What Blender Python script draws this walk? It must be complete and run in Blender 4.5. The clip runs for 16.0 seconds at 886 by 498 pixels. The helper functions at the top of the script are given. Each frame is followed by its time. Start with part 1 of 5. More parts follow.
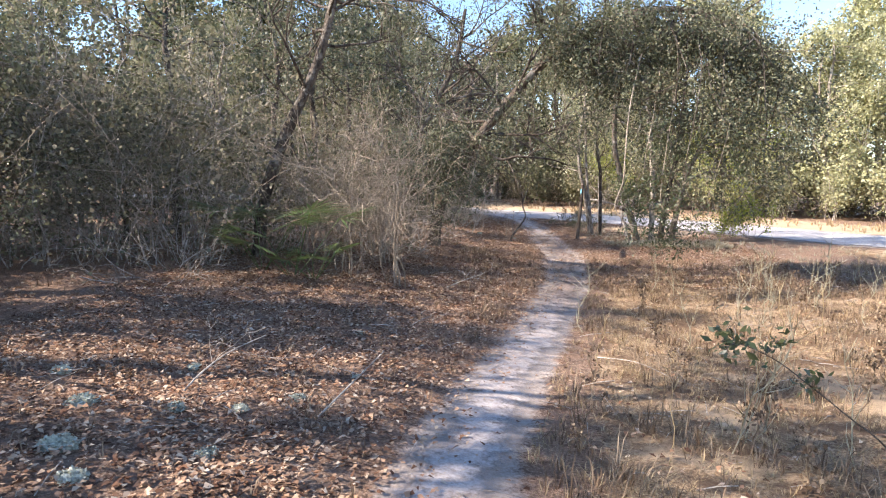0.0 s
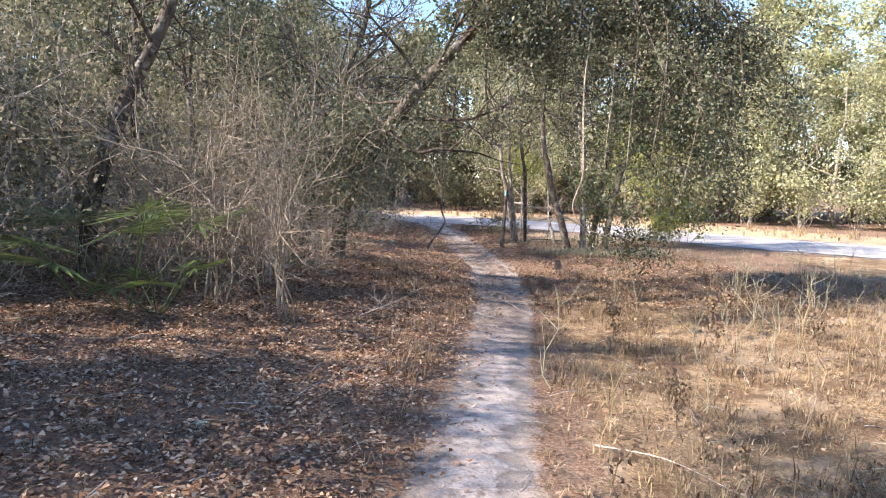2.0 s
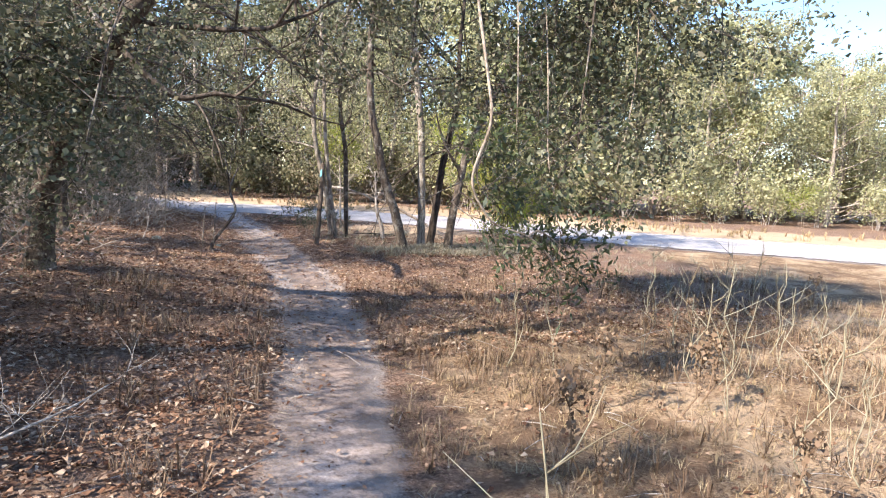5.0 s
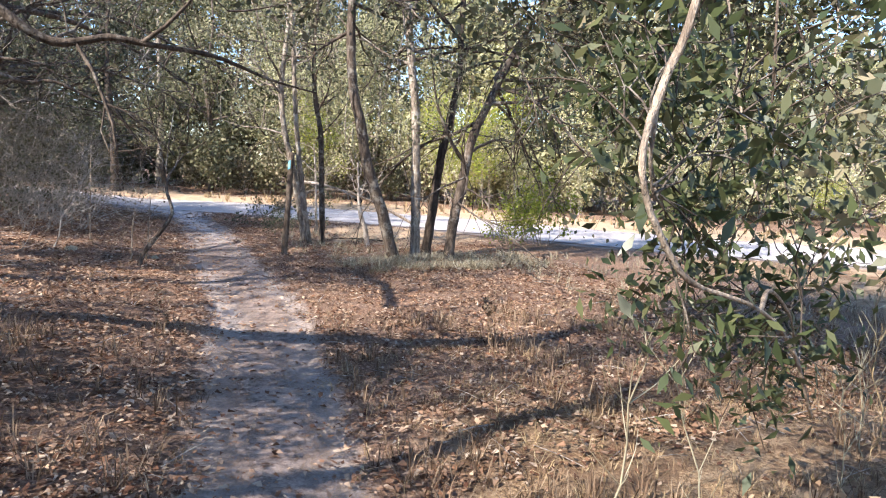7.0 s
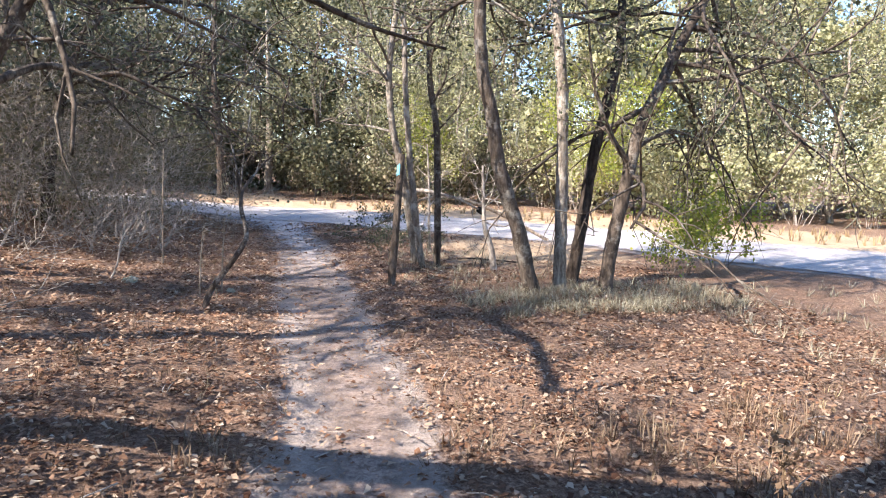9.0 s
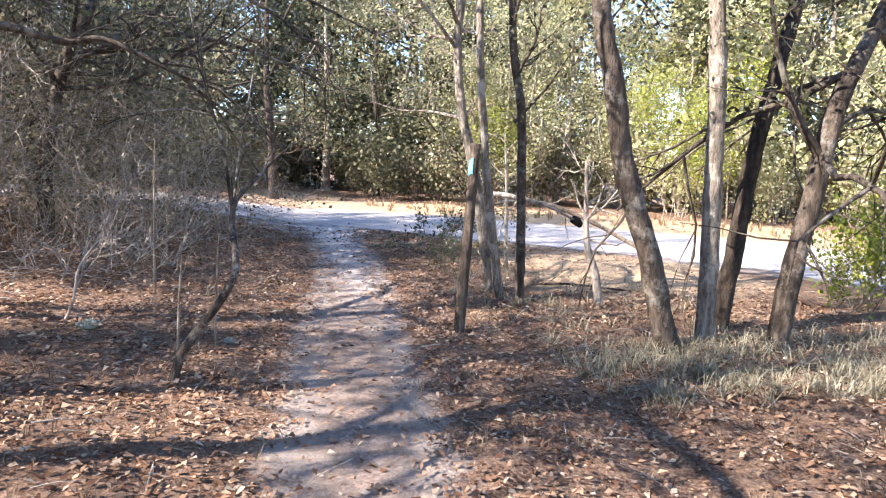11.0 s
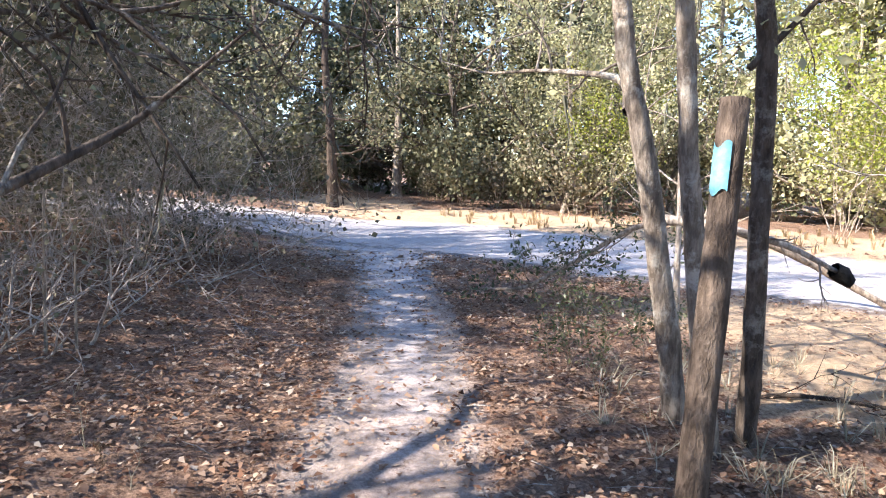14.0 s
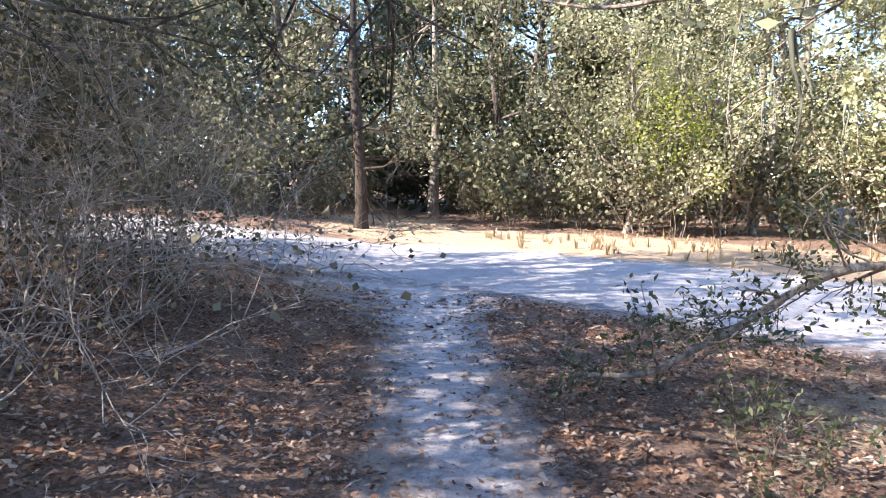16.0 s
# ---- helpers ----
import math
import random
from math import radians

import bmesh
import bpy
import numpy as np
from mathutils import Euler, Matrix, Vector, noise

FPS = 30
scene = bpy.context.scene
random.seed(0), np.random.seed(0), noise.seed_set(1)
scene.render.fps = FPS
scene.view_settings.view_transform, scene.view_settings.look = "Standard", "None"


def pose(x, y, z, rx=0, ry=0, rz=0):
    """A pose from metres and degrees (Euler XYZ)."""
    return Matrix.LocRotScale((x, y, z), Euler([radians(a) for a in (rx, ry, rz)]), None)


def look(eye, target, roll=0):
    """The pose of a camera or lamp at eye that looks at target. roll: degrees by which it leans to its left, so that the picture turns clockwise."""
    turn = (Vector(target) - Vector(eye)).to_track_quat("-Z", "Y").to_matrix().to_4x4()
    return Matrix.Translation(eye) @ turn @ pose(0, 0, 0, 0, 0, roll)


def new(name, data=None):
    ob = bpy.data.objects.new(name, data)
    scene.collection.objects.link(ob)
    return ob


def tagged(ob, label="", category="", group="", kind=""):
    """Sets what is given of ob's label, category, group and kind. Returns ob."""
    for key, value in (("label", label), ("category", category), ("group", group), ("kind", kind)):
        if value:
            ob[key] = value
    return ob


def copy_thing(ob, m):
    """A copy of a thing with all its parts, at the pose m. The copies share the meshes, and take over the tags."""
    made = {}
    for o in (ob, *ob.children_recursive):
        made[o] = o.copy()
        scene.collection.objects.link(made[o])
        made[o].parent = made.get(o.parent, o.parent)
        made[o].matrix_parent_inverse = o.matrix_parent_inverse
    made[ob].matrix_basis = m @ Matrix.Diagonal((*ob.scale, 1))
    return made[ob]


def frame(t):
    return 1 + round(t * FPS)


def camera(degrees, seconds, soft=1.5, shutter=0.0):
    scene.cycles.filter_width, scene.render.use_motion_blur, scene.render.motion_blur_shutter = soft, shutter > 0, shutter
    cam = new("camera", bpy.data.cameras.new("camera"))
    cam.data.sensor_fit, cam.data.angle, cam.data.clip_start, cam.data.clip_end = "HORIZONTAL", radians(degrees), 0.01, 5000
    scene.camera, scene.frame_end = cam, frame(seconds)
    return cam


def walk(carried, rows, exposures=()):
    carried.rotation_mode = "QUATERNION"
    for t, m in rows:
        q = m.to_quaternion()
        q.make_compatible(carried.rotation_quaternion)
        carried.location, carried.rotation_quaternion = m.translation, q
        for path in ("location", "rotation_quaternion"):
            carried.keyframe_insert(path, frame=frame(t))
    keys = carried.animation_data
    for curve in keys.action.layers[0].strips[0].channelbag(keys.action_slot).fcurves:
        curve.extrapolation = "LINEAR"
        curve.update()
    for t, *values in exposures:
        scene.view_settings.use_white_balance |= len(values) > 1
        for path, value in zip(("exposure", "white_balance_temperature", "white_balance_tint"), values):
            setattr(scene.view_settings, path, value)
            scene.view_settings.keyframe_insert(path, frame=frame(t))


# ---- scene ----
cam = camera(69.2, 16.0, soft=1.1)
METRES, EYE, TILT, LEAN, TURN = 21.1, 1.5, 0.0, 2.5, 0.0
ROWS = [
    (0.0, 0.0, 0.0, 0.0, 0.41, -7.13, -3.25),
    (0.5, -0.0028, 0.0311, -0.0013, -1.59, -7.19, -3.53),
    (1.0, -0.0024, 0.0627, -0.0045, -3.05, -6.72, -3.6),
    (1.5, -0.0014, 0.0956, -0.0073, -6.36, -6.64, -3.76),
    (2.0, 0.0009, 0.128, -0.0095, -7.88, -6.16, -3.75),
    (2.5, 0.0006, 0.1619, -0.0123, -9.19, -6.29, -3.73),
    (3.0, 0.0071, 0.1939, -0.0147, -11.12, -5.89, -3.97),
    (3.5, 0.0134, 0.2269, -0.0169, -14.76, -6.05, -4.3),
    (4.0, 0.022, 0.2579, -0.0191, -17.75, -5.55, -4.4),
    (4.5, 0.0305, 0.2895, -0.0209, -23.33, -5.52, -4.89),
    (7.0, 0.0815, 0.4425, -0.0244, -26.36, -5.98, -5.02),
    (7.5, 0.0886, 0.4728, -0.0235, -22.27, -6.07, -4.26),
    (8.0, 0.0952, 0.5019, -0.0225, -19.86, -6.58, -4.15),
    (8.5, 0.1024, 0.5339, -0.0221, -18.27, -6.64, -4.19),
    (11.0, 0.132, 0.6821, -0.023, -11.39, -7.24, -4.22),
    (11.5, 0.1379, 0.7122, -0.0223, -8.63, -7.36, -3.92),
    (12.0, 0.1391, 0.7415, -0.022, -6.34, -7.87, -3.78),
    (12.5, 0.1455, 0.7717, -0.0219, -5.12, -7.49, -3.43),
    (13.0, 0.1482, 0.8018, -0.0233, -4.96, -7.35, -3.64),
    (13.5, 0.1533, 0.832, -0.0231, -4.73, -7.38, -3.68),
    (14.0, 0.152, 0.8618, -0.0238, -4.45, -7.59, -3.75),
    (14.5, 0.1541, 0.8916, -0.0243, -3.37, -7.65, -3.49),
    (15.0, 0.1528, 0.9223, -0.0238, -2.62, -7.77, -3.4),
    (15.5, 0.1528, 0.9514, -0.024, -1.69, -6.91, -3.1),
    (16.0, 0.1497, 0.9794, -0.0258, -1.37, -6.41, -3.19),
]
walk(cam, [(t, pose(0, 0, EYE, TILT, LEAN, TURN) @ pose(METRES * x, METRES * y, METRES * z, 90 + pitch, roll, yaw)) for t, x, y, z, yaw, pitch, roll in ROWS],
     exposures=[(0.0, 1.58, 6250, 14), (4.5, 1.52, 6100, 13), (8.5, 1.58, 6050, 14), (11.0, 1.87, 6100, 15), (13.5, 1.87, 6050, 15), (16.0, 1.95, 5950, 15)])
SUN_DIR = Vector((-0.97, -0.23, 0.0)).normalized()   # towards the sun, in plan
SUN_EL = radians(36)

world = bpy.data.worlds.new("sky")
world.use_nodes = True
scene.world = world
wn = world.node_tree.nodes
sky = wn.new("ShaderNodeTexSky")
sky.sky_type = 'NISHITA'
sky.sun_disc = False
sky.sun_elevation = SUN_EL
sky.sun_rotation = math.atan2(SUN_DIR.x, SUN_DIR.y) % (2 * math.pi)
sky.air_density, sky.dust_density, sky.ozone_density = 1.0, 0.0, 3.0
world.node_tree.links.new(sky.outputs[0], wn["Background"].inputs[0])
wn["Background"].inputs[1].default_value = 0.125

sun = new("sun", bpy.data.lights.new("sun", 'SUN'))
sun.data.energy, sun.data.angle, sun.data.color = 5.0, radians(0.6), (1.0, 0.90, 0.76)
sun.matrix_world = look((SUN_DIR.x * 30, SUN_DIR.y * 30, 30 * math.tan(SUN_EL)), (0, 0, 0))

# ---- materials ----


def material(name, rough=0.8, spec=0.3):
    m = bpy.data.materials.new(name)
    m.use_nodes = True
    n, l = m.node_tree.nodes, m.node_tree.links
    b = n["Principled BSDF"]
    b.inputs["Roughness"].default_value = rough
    b.inputs["Specular IOR Level"].default_value = spec
    return m, n, l, b


def ramp(n, l, fac, stops):
    r = n.new("ShaderNodeValToRGB")
    e = r.color_ramp.elements
    while len(e) < len(stops):
        e.new(0.5)
    for k, (p, c) in zip(e, stops):
        k.position, k.color = p, (*c, 1)
    l.new(fac, r.inputs[0])
    return r.outputs[0]


def noise_tex(n, l, scale, detail=4.0, rough=0.6, stretch=None):
    tex = n.new("ShaderNodeTexNoise")
    tex.inputs["Scale"].default_value, tex.inputs["Detail"].default_value, tex.inputs["Roughness"].default_value = scale, detail, rough
    co = n.new("ShaderNodeTexCoord")
    if stretch:
        mp = n.new("ShaderNodeMapping")
        mp.inputs["Scale"].default_value = stretch
        l.new(co.outputs["Object"], mp.inputs[0])
        l.new(mp.outputs[0], tex.inputs["Vector"])
    else:
        l.new(co.outputs["Object"], tex.inputs["Vector"])
    return tex.outputs[0]


def mix(n, l, fac, a, b, blend='MIX'):
    m = n.new("ShaderNodeMix")
    m.data_type, m.blend_type = 'RGBA', blend
    for s, v in ((m.inputs[0], fac), (m.inputs[6], a), (m.inputs[7], b)):
        if isinstance(v, (int, float)):
            s.default_value = v
        elif isinstance(v, tuple):
            s.default_value = (*v, 1)
        else:
            l.new(v, s)
    return m.outputs[2]


def bump(n, l, b, height, strength=0.5, dist=0.02):
    bp = n.new("ShaderNodeBump")
    bp.inputs["Strength"].default_value, bp.inputs["Distance"].default_value = strength, dist
    l.new(height, bp.inputs["Height"])
    l.new(bp.outputs[0], b.inputs["Normal"])


def leaf_material(name, stops, rough=0.45, spec=0.5, through_light=0.3):
    m, n, l, b = material(name, rough, spec)
    g = n.new("ShaderNodeNewGeometry")
    c = ramp(n, l, g.outputs["Random Per Island"], stops)
    big = noise_tex(n, l, 0.9, 2.0)
    c = mix(n, l, 0.55, c, ramp(n, l, big, [(0.3, (0.45, 0.47, 0.45)), (0.7, (1.0, 1.0, 0.92))]), 'MULTIPLY')
    l.new(c, b.inputs["Base Color"])
    tr = n.new("ShaderNodeBsdfTranslucent")
    l.new(c, tr.inputs[0])
    ms = n.new("ShaderNodeMixShader")
    ms.inputs[0].default_value = through_light
    l.new(b.outputs[0], ms.inputs[1])
    l.new(tr.outputs[0], ms.inputs[2])
    l.new(ms.outputs[0], n["Material Output"].inputs[0])
    return m


def bark_material(name, dark, light, patch=None, scale=9.0):
    m, n, l, b = material(name, 0.9, 0.2)
    f = noise_tex(n, l, scale, 8.0, 0.7, (1.0, 1.0, 0.22))
    c = ramp(n, l, f, [(0.32, dark), (0.62, light)])
    h = noise_tex(n, l, 26.0, 5.0, 0.7, (1.0, 1.0, 0.35))
    c = mix(n, l, 0.6, c, ramp(n, l, h, [(0.42, (0.26, 0.24, 0.22)), (0.56, (1.0, 1.0, 1.0))]), 'MULTIPLY')
    if patch:
        p = noise_tex(n, l, 3.2, 6.0, 0.75)
        c = mix(n, l, ramp(n, l, p, [(0.53, (0, 0, 0)), (0.62, (1, 1, 1))]), c, patch)
    l.new(c, b.inputs["Base Color"])
    bump(n, l, b, h, 1.0, 0.03)
    return m


OAK_LEAF = leaf_material("oak_leaf", [(0.0, (0.075, 0.085, 0.045)), (0.45, (0.135, 0.145, 0.08)), (0.8, (0.21, 0.205, 0.125)), (1.0, (0.32, 0.27, 0.17))], 0.58)
BIG_LEAF = leaf_material("laurel_leaf", [(0.0, (0.05, 0.07, 0.03)), (0.6, (0.10, 0.12, 0.05)), (1.0, (0.17, 0.17, 0.08))], 0.38)
WOODS_LEAF = leaf_material("woods_leaf", [(0.0, (0.15, 0.155, 0.085)), (0.5, (0.27, 0.265, 0.155)), (0.85, (0.37, 0.35, 0.22)), (1.0, (0.47, 0.41, 0.28))], 0.75, 0.2)
# sunlit haze is put into this leaf colour, paler than the foliage itself
SUN_PALED_LEAF = leaf_material("sun_paled_leaf", [(0.0, (0.36, 0.36, 0.18)), (0.5, (0.54, 0.52, 0.30)), (1.0, (0.70, 0.65, 0.43))], 0.75, 0.2, 0.4)
YELLOW_LEAF = leaf_material("yellow_leaf", [(0.0, (0.22, 0.28, 0.04)), (0.6, (0.38, 0.42, 0.06)), (1.0, (0.50, 0.48, 0.10))], 0.5, 0.4, 0.45)
THICKET_LEAF = leaf_material("thicket_leaf", [(0.0, (0.125, 0.115, 0.07)), (0.5, (0.215, 0.195, 0.125)), (0.85, (0.32, 0.27, 0.185)), (1.0, (0.42, 0.35, 0.26))], 0.75, 0.25)
DEAD_LEAF = leaf_material("dead_leaf", [(0.0, (0.10, 0.045, 0.028)), (0.3, (0.24, 0.125, 0.075)), (0.62, (0.42, 0.26, 0.17)), (0.86, (0.56, 0.40, 0.28)), (1.0, (0.62, 0.50, 0.39))], 0.8, 0.15, 0.1)
STRAW = leaf_material("straw", [(0.0, (0.24, 0.16, 0.09)), (0.5, (0.46, 0.33, 0.18)), (1.0, (0.66, 0.52, 0.32))], 0.7, 0.3, 0.25)
GREY_GRASS = leaf_material("grey_grass", [(0.0, (0.26, 0.21, 0.14)), (0.5, (0.44, 0.38, 0.26)), (1.0, (0.6, 0.55, 0.42))], 0.8, 0.2, 0.2)
BROWN_WEED = leaf_material("brown_weed", [(0.0, (0.12, 0.075, 0.045)), (0.5, (0.26, 0.17, 0.11)), (1.0, (0.42, 0.31, 0.21))], 0.75, 0.2, 0.15)
# darker copy of the woods leaf, with the shade of the depths in its colour
DEEP_SHADE_LEAF = leaf_material("deep_shade_leaf", [(0.0, (0.07, 0.08, 0.04)), (0.5, (0.15, 0.155, 0.08)), (0.85, (0.24, 0.235, 0.13)), (1.0, (0.34, 0.30, 0.19))], 0.75, 0.2)
MOSS = leaf_material("hanging_moss", [(0.0, (0.20, 0.20, 0.15)), (0.6, (0.34, 0.33, 0.25)), (1.0, (0.46, 0.44, 0.34))], 0.9, 0.1, 0.3)
FROND = leaf_material("frond", [(0.0, (0.08, 0.13, 0.035)), (1.0, (0.20, 0.25, 0.08))], 0.4, 0.5, 0.3)

BARK = bark_material("oak_bark", (0.04, 0.031, 0.025), (0.18, 0.14, 0.108), (0.27, 0.24, 0.20))
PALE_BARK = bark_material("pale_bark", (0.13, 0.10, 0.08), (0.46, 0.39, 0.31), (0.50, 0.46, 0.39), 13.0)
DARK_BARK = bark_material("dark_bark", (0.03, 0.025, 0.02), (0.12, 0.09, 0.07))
TWIG = bark_material("grey_twig", (0.22, 0.165, 0.12), (0.53, 0.435, 0.335))
DEAD_TWIG = bark_material("bleached_twig", (0.34, 0.28, 0.23), (0.66, 0.58, 0.50))
LICHEN_BARK = bark_material("lichen_bark", (0.04, 0.032, 0.027), (0.16, 0.125, 0.10), (0.38, 0.36, 0.32), 12.0)
POST_WOOD = bark_material("weathered_post", (0.075, 0.055, 0.042), (0.21, 0.16, 0.12), None, 14.0)
CHAR = bark_material("charred_wood", (0.01, 0.01, 0.01), (0.04, 0.035, 0.03))

BLAZE, n_, l_, b_ = material("blue_blaze_paint", 0.6, 0.3)
l_.new(ramp(n_, l_, noise_tex(n_, l_, 30.0, 5.0), [(0.35, (0.10, 0.27, 0.33)), (0.65, (0.20, 0.42, 0.48))]), b_.inputs["Base Color"])

LICHEN, n_, l_, b_ = material("reindeer_lichen", 0.95, 0.1)
l_.new(ramp(n_, l_, noise_tex(n_, l_, 40.0, 5.0), [(0.3, (0.36, 0.36, 0.28)), (0.7, (0.60, 0.59, 0.49))]), b_.inputs["Base Color"])
bump(n_, l_, b_, noise_tex(n_, l_, 90.0, 3.0), 0.6, 0.008)

# the forest floor: litter, meadow and bare sand by the painted cover
FLOOR, n_, l_, b_ = material("forest_floor", 0.95, 0.15)
at = n_.new("ShaderNodeAttribute")
at.attribute_name = "cover"
sp = n_.new("ShaderNodeSeparateColor")
l_.new(at.outputs["Color"], sp.inputs[0])
fine = noise_tex(n_, l_, 38.0, 8.0, 0.75)
mid = noise_tex(n_, l_, 5.0, 5.0, 0.65)
broad = noise_tex(n_, l_, 0.9, 3.0, 0.6)
litter = ramp(n_, l_, fine, [(0.37, (0.07, 0.038, 0.025)), (0.50, (0.29, 0.175, 0.115)), (0.62, (0.54, 0.37, 0.26))])
litter = mix(n_, l_, ramp(n_, l_, mid, [(0.4, (0, 0, 0)), (0.65, (0.6, 0.6, 0.6))]), litter, (0.30, 0.215, 0.16))
meadow = ramp(n_, l_, fine, [(0.36, (0.13, 0.075, 0.045)), (0.5, (0.39, 0.265, 0.155)), (0.64, (0.62, 0.46, 0.29))])
meadow = mix(n_, l_, ramp(n_, l_, noise_tex(n_, l_, 1.5, 6.0, 0.7), [(0.46, (0, 0, 0)), (0.56, (0.8, 0.8, 0.8))]), meadow, (0.19, 0.115, 0.07))
meadow = mix(n_, l_, ramp(n_, l_, noise_tex(n_, l_, 0.8, 6.0, 0.7), [(0.52, (0, 0, 0)), (0.60, (0.85, 0.85, 0.85))]), meadow, (0.58, 0.42, 0.27))
sand = ramp(n_, l_, fine, [(0.3, (0.36, 0.28, 0.23)), (0.6, (0.56, 0.47, 0.41))])
tan = ramp(n_, l_, fine, [(0.3, (0.44, 0.30, 0.18)), (0.65, (0.70, 0.53, 0.36))])


def masked(chan, lo, hi):
    """The painted cover, frayed by two sizes of noise."""
    a = n_.new("ShaderNodeMath"); a.operation = 'MULTIPLY_ADD'
    l_.new(mid, a.inputs[0]); a.inputs[1].default_value = 0.9; l_.new(chan, a.inputs[2])
    f = n_.new("ShaderNodeMath"); f.operation = 'MULTIPLY_ADD'
    l_.new(fine, f.inputs[0]); f.inputs[1].default_value = 0.5; l_.new(a.outputs[0], f.inputs[2])
    r = n_.new("ShaderNodeMapRange")
    r.inputs[1].default_value, r.inputs[2].default_value = lo + 0.7, hi + 0.7
    l_.new(f.outputs[0], r.inputs[0])
    return r.outputs[0]


col = mix(n_, l_, masked(sp.outputs[1], 0.35, 0.65), litter, meadow)
col = mix(n_, l_, masked(sp.outputs[2], 0.4, 0.65), col, tan)
col = mix(n_, l_, masked(sp.outputs[0], 0.4, 0.7), col, sand)
col = mix(n_, l_, 0.5, col, ramp(n_, l_, broad, [(0.3, (0.6, 0.57, 0.55)), (0.7, (1, 1, 1))]), 'MULTIPLY')
l_.new(col, b_.inputs["Base Color"])
bump(n_, l_, b_, fine, 1.0, 0.035)


def sand_material(name, lo, mid_c, hi, white=None):
    m, n, l, b = material(name, 0.95, 0.15)
    f = noise_tex(n, l, 45.0, 8.0, 0.75)
    c = ramp(n, l, f, [(0.3, lo), (0.5, mid_c), (0.68, hi)])
    if white:
        w = n.new("ShaderNodeAttribute")
        w.attribute_name = "whiteness"
        c = mix(n, l, w.outputs["Fac"], c, ramp(n, l, f, [(0.3, white[0]), (0.5, white[1]), (0.68, white[2])]))
    c = mix(n, l, 0.6, c, ramp(n, l, noise_tex(n, l, 2.2, 5.0, 0.7), [(0.35, (0.62, 0.56, 0.52)), (0.65, (1, 1, 1))]), 'MULTIPLY')
    c = mix(n, l, 0.55, c, ramp(n, l, noise_tex(n, l, 14.0, 6.0, 0.75), [(0.36, (0.42, 0.33, 0.27)), (0.5, (1, 1, 1))]), 'MULTIPLY')
    l.new(c, b.inputs["Base Color"])
    bump(n, l, b, noise_tex(n, l, 9.0, 8.0, 0.65), 0.6, 0.04)
    # the sheet frays out into the litter at its edges
    e = n.new("ShaderNodeAttribute")
    e.attribute_name = "edge"
    a = n.new("ShaderNodeMath"); a.operation = 'MULTIPLY_ADD'
    l.new(noise_tex(n, l, 7.0, 8.0, 0.75), a.inputs[0]); a.inputs[1].default_value = 1.5; l.new(e.outputs["Fac"], a.inputs[2])
    k = n.new("ShaderNodeMapRange")
    k.inputs[1].default_value, k.inputs[2].default_value = 0.9, 1.55
    l.new(a.outputs[0], k.inputs[0])
    tr, ms = n.new("ShaderNodeBsdfTransparent"), n.new("ShaderNodeMixShader")
    l.new(k.outputs[0], ms.inputs[0]); l.new(tr.outputs[0], ms.inputs[1]); l.new(b.outputs[0], ms.inputs[2])
    l.new(ms.outputs[0], n["Material Output"].inputs[0])
    return m


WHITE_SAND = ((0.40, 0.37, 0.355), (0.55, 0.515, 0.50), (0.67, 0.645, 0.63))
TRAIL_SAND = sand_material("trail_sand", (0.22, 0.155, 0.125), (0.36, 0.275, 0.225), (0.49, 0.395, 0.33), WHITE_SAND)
ROAD_SAND = sand_material("road_sand", *WHITE_SAND)

# ---- building helpers ----
rng = np.random.default_rng(7)


class Geo:
    """Collects vertices, quads and triangles for one mesh."""

    def __init__(self):
        self.v, self.q, self.t, self.count = [], [], [], 0

    def add(self, verts, quads=None, tris=None):
        verts = np.asarray(verts, dtype=np.float32).reshape(-1, 3)
        if quads is not None and len(quads):
            self.q.append(np.asarray(quads, dtype=np.int32).reshape(-1, 4) + self.count)
        if tris is not None and len(tris):
            self.t.append(np.asarray(tris, dtype=np.int32).reshape(-1, 3) + self.count)
        self.v.append(verts)
        self.count += len(verts)

    def mesh(self, name, mat, smooth=False):
        me = bpy.data.meshes.new(name)
        v = np.concatenate(self.v) if self.v else np.zeros((0, 3), np.float32)
        q = np.concatenate(self.q) if self.q else np.zeros((0, 4), np.int32)
        t = np.concatenate(self.t) if self.t else np.zeros((0, 3), np.int32)
        me.vertices.add(len(v))
        me.vertices.foreach_set("co", v.ravel())
        me.loops.add(q.size + t.size)
        me.loops.foreach_set("vertex_index", np.concatenate((q.ravel(), t.ravel())))
        me.polygons.add(len(q) + len(t))
        me.polygons.foreach_set("loop_start", np.concatenate((np.arange(len(q)) * 4, q.size + np.arange(len(t)) * 3)).astype(np.int32))
        if smooth:
            me.polygons.foreach_set("use_smooth", np.ones(len(q) + len(t), dtype=bool))
        me.update(calc_edges=True)
        me.materials.append(mat)
        return me


def part(name, geo, mat, parent=None, label="", smooth=False):
    ob = new(name, geo.mesh(name, mat, smooth))
    ob.parent = parent
    return tagged(ob, label)


def thing(name, place, label, category, group="", kind=""):
    ob = new(name)
    ob.empty_display_size = 0.2
    ob.location = place
    return tagged(ob, label, category, group, kind)


def unit(a):
    a = np.asarray(a, dtype=float)
    return a / max(1e-9, np.linalg.norm(a))


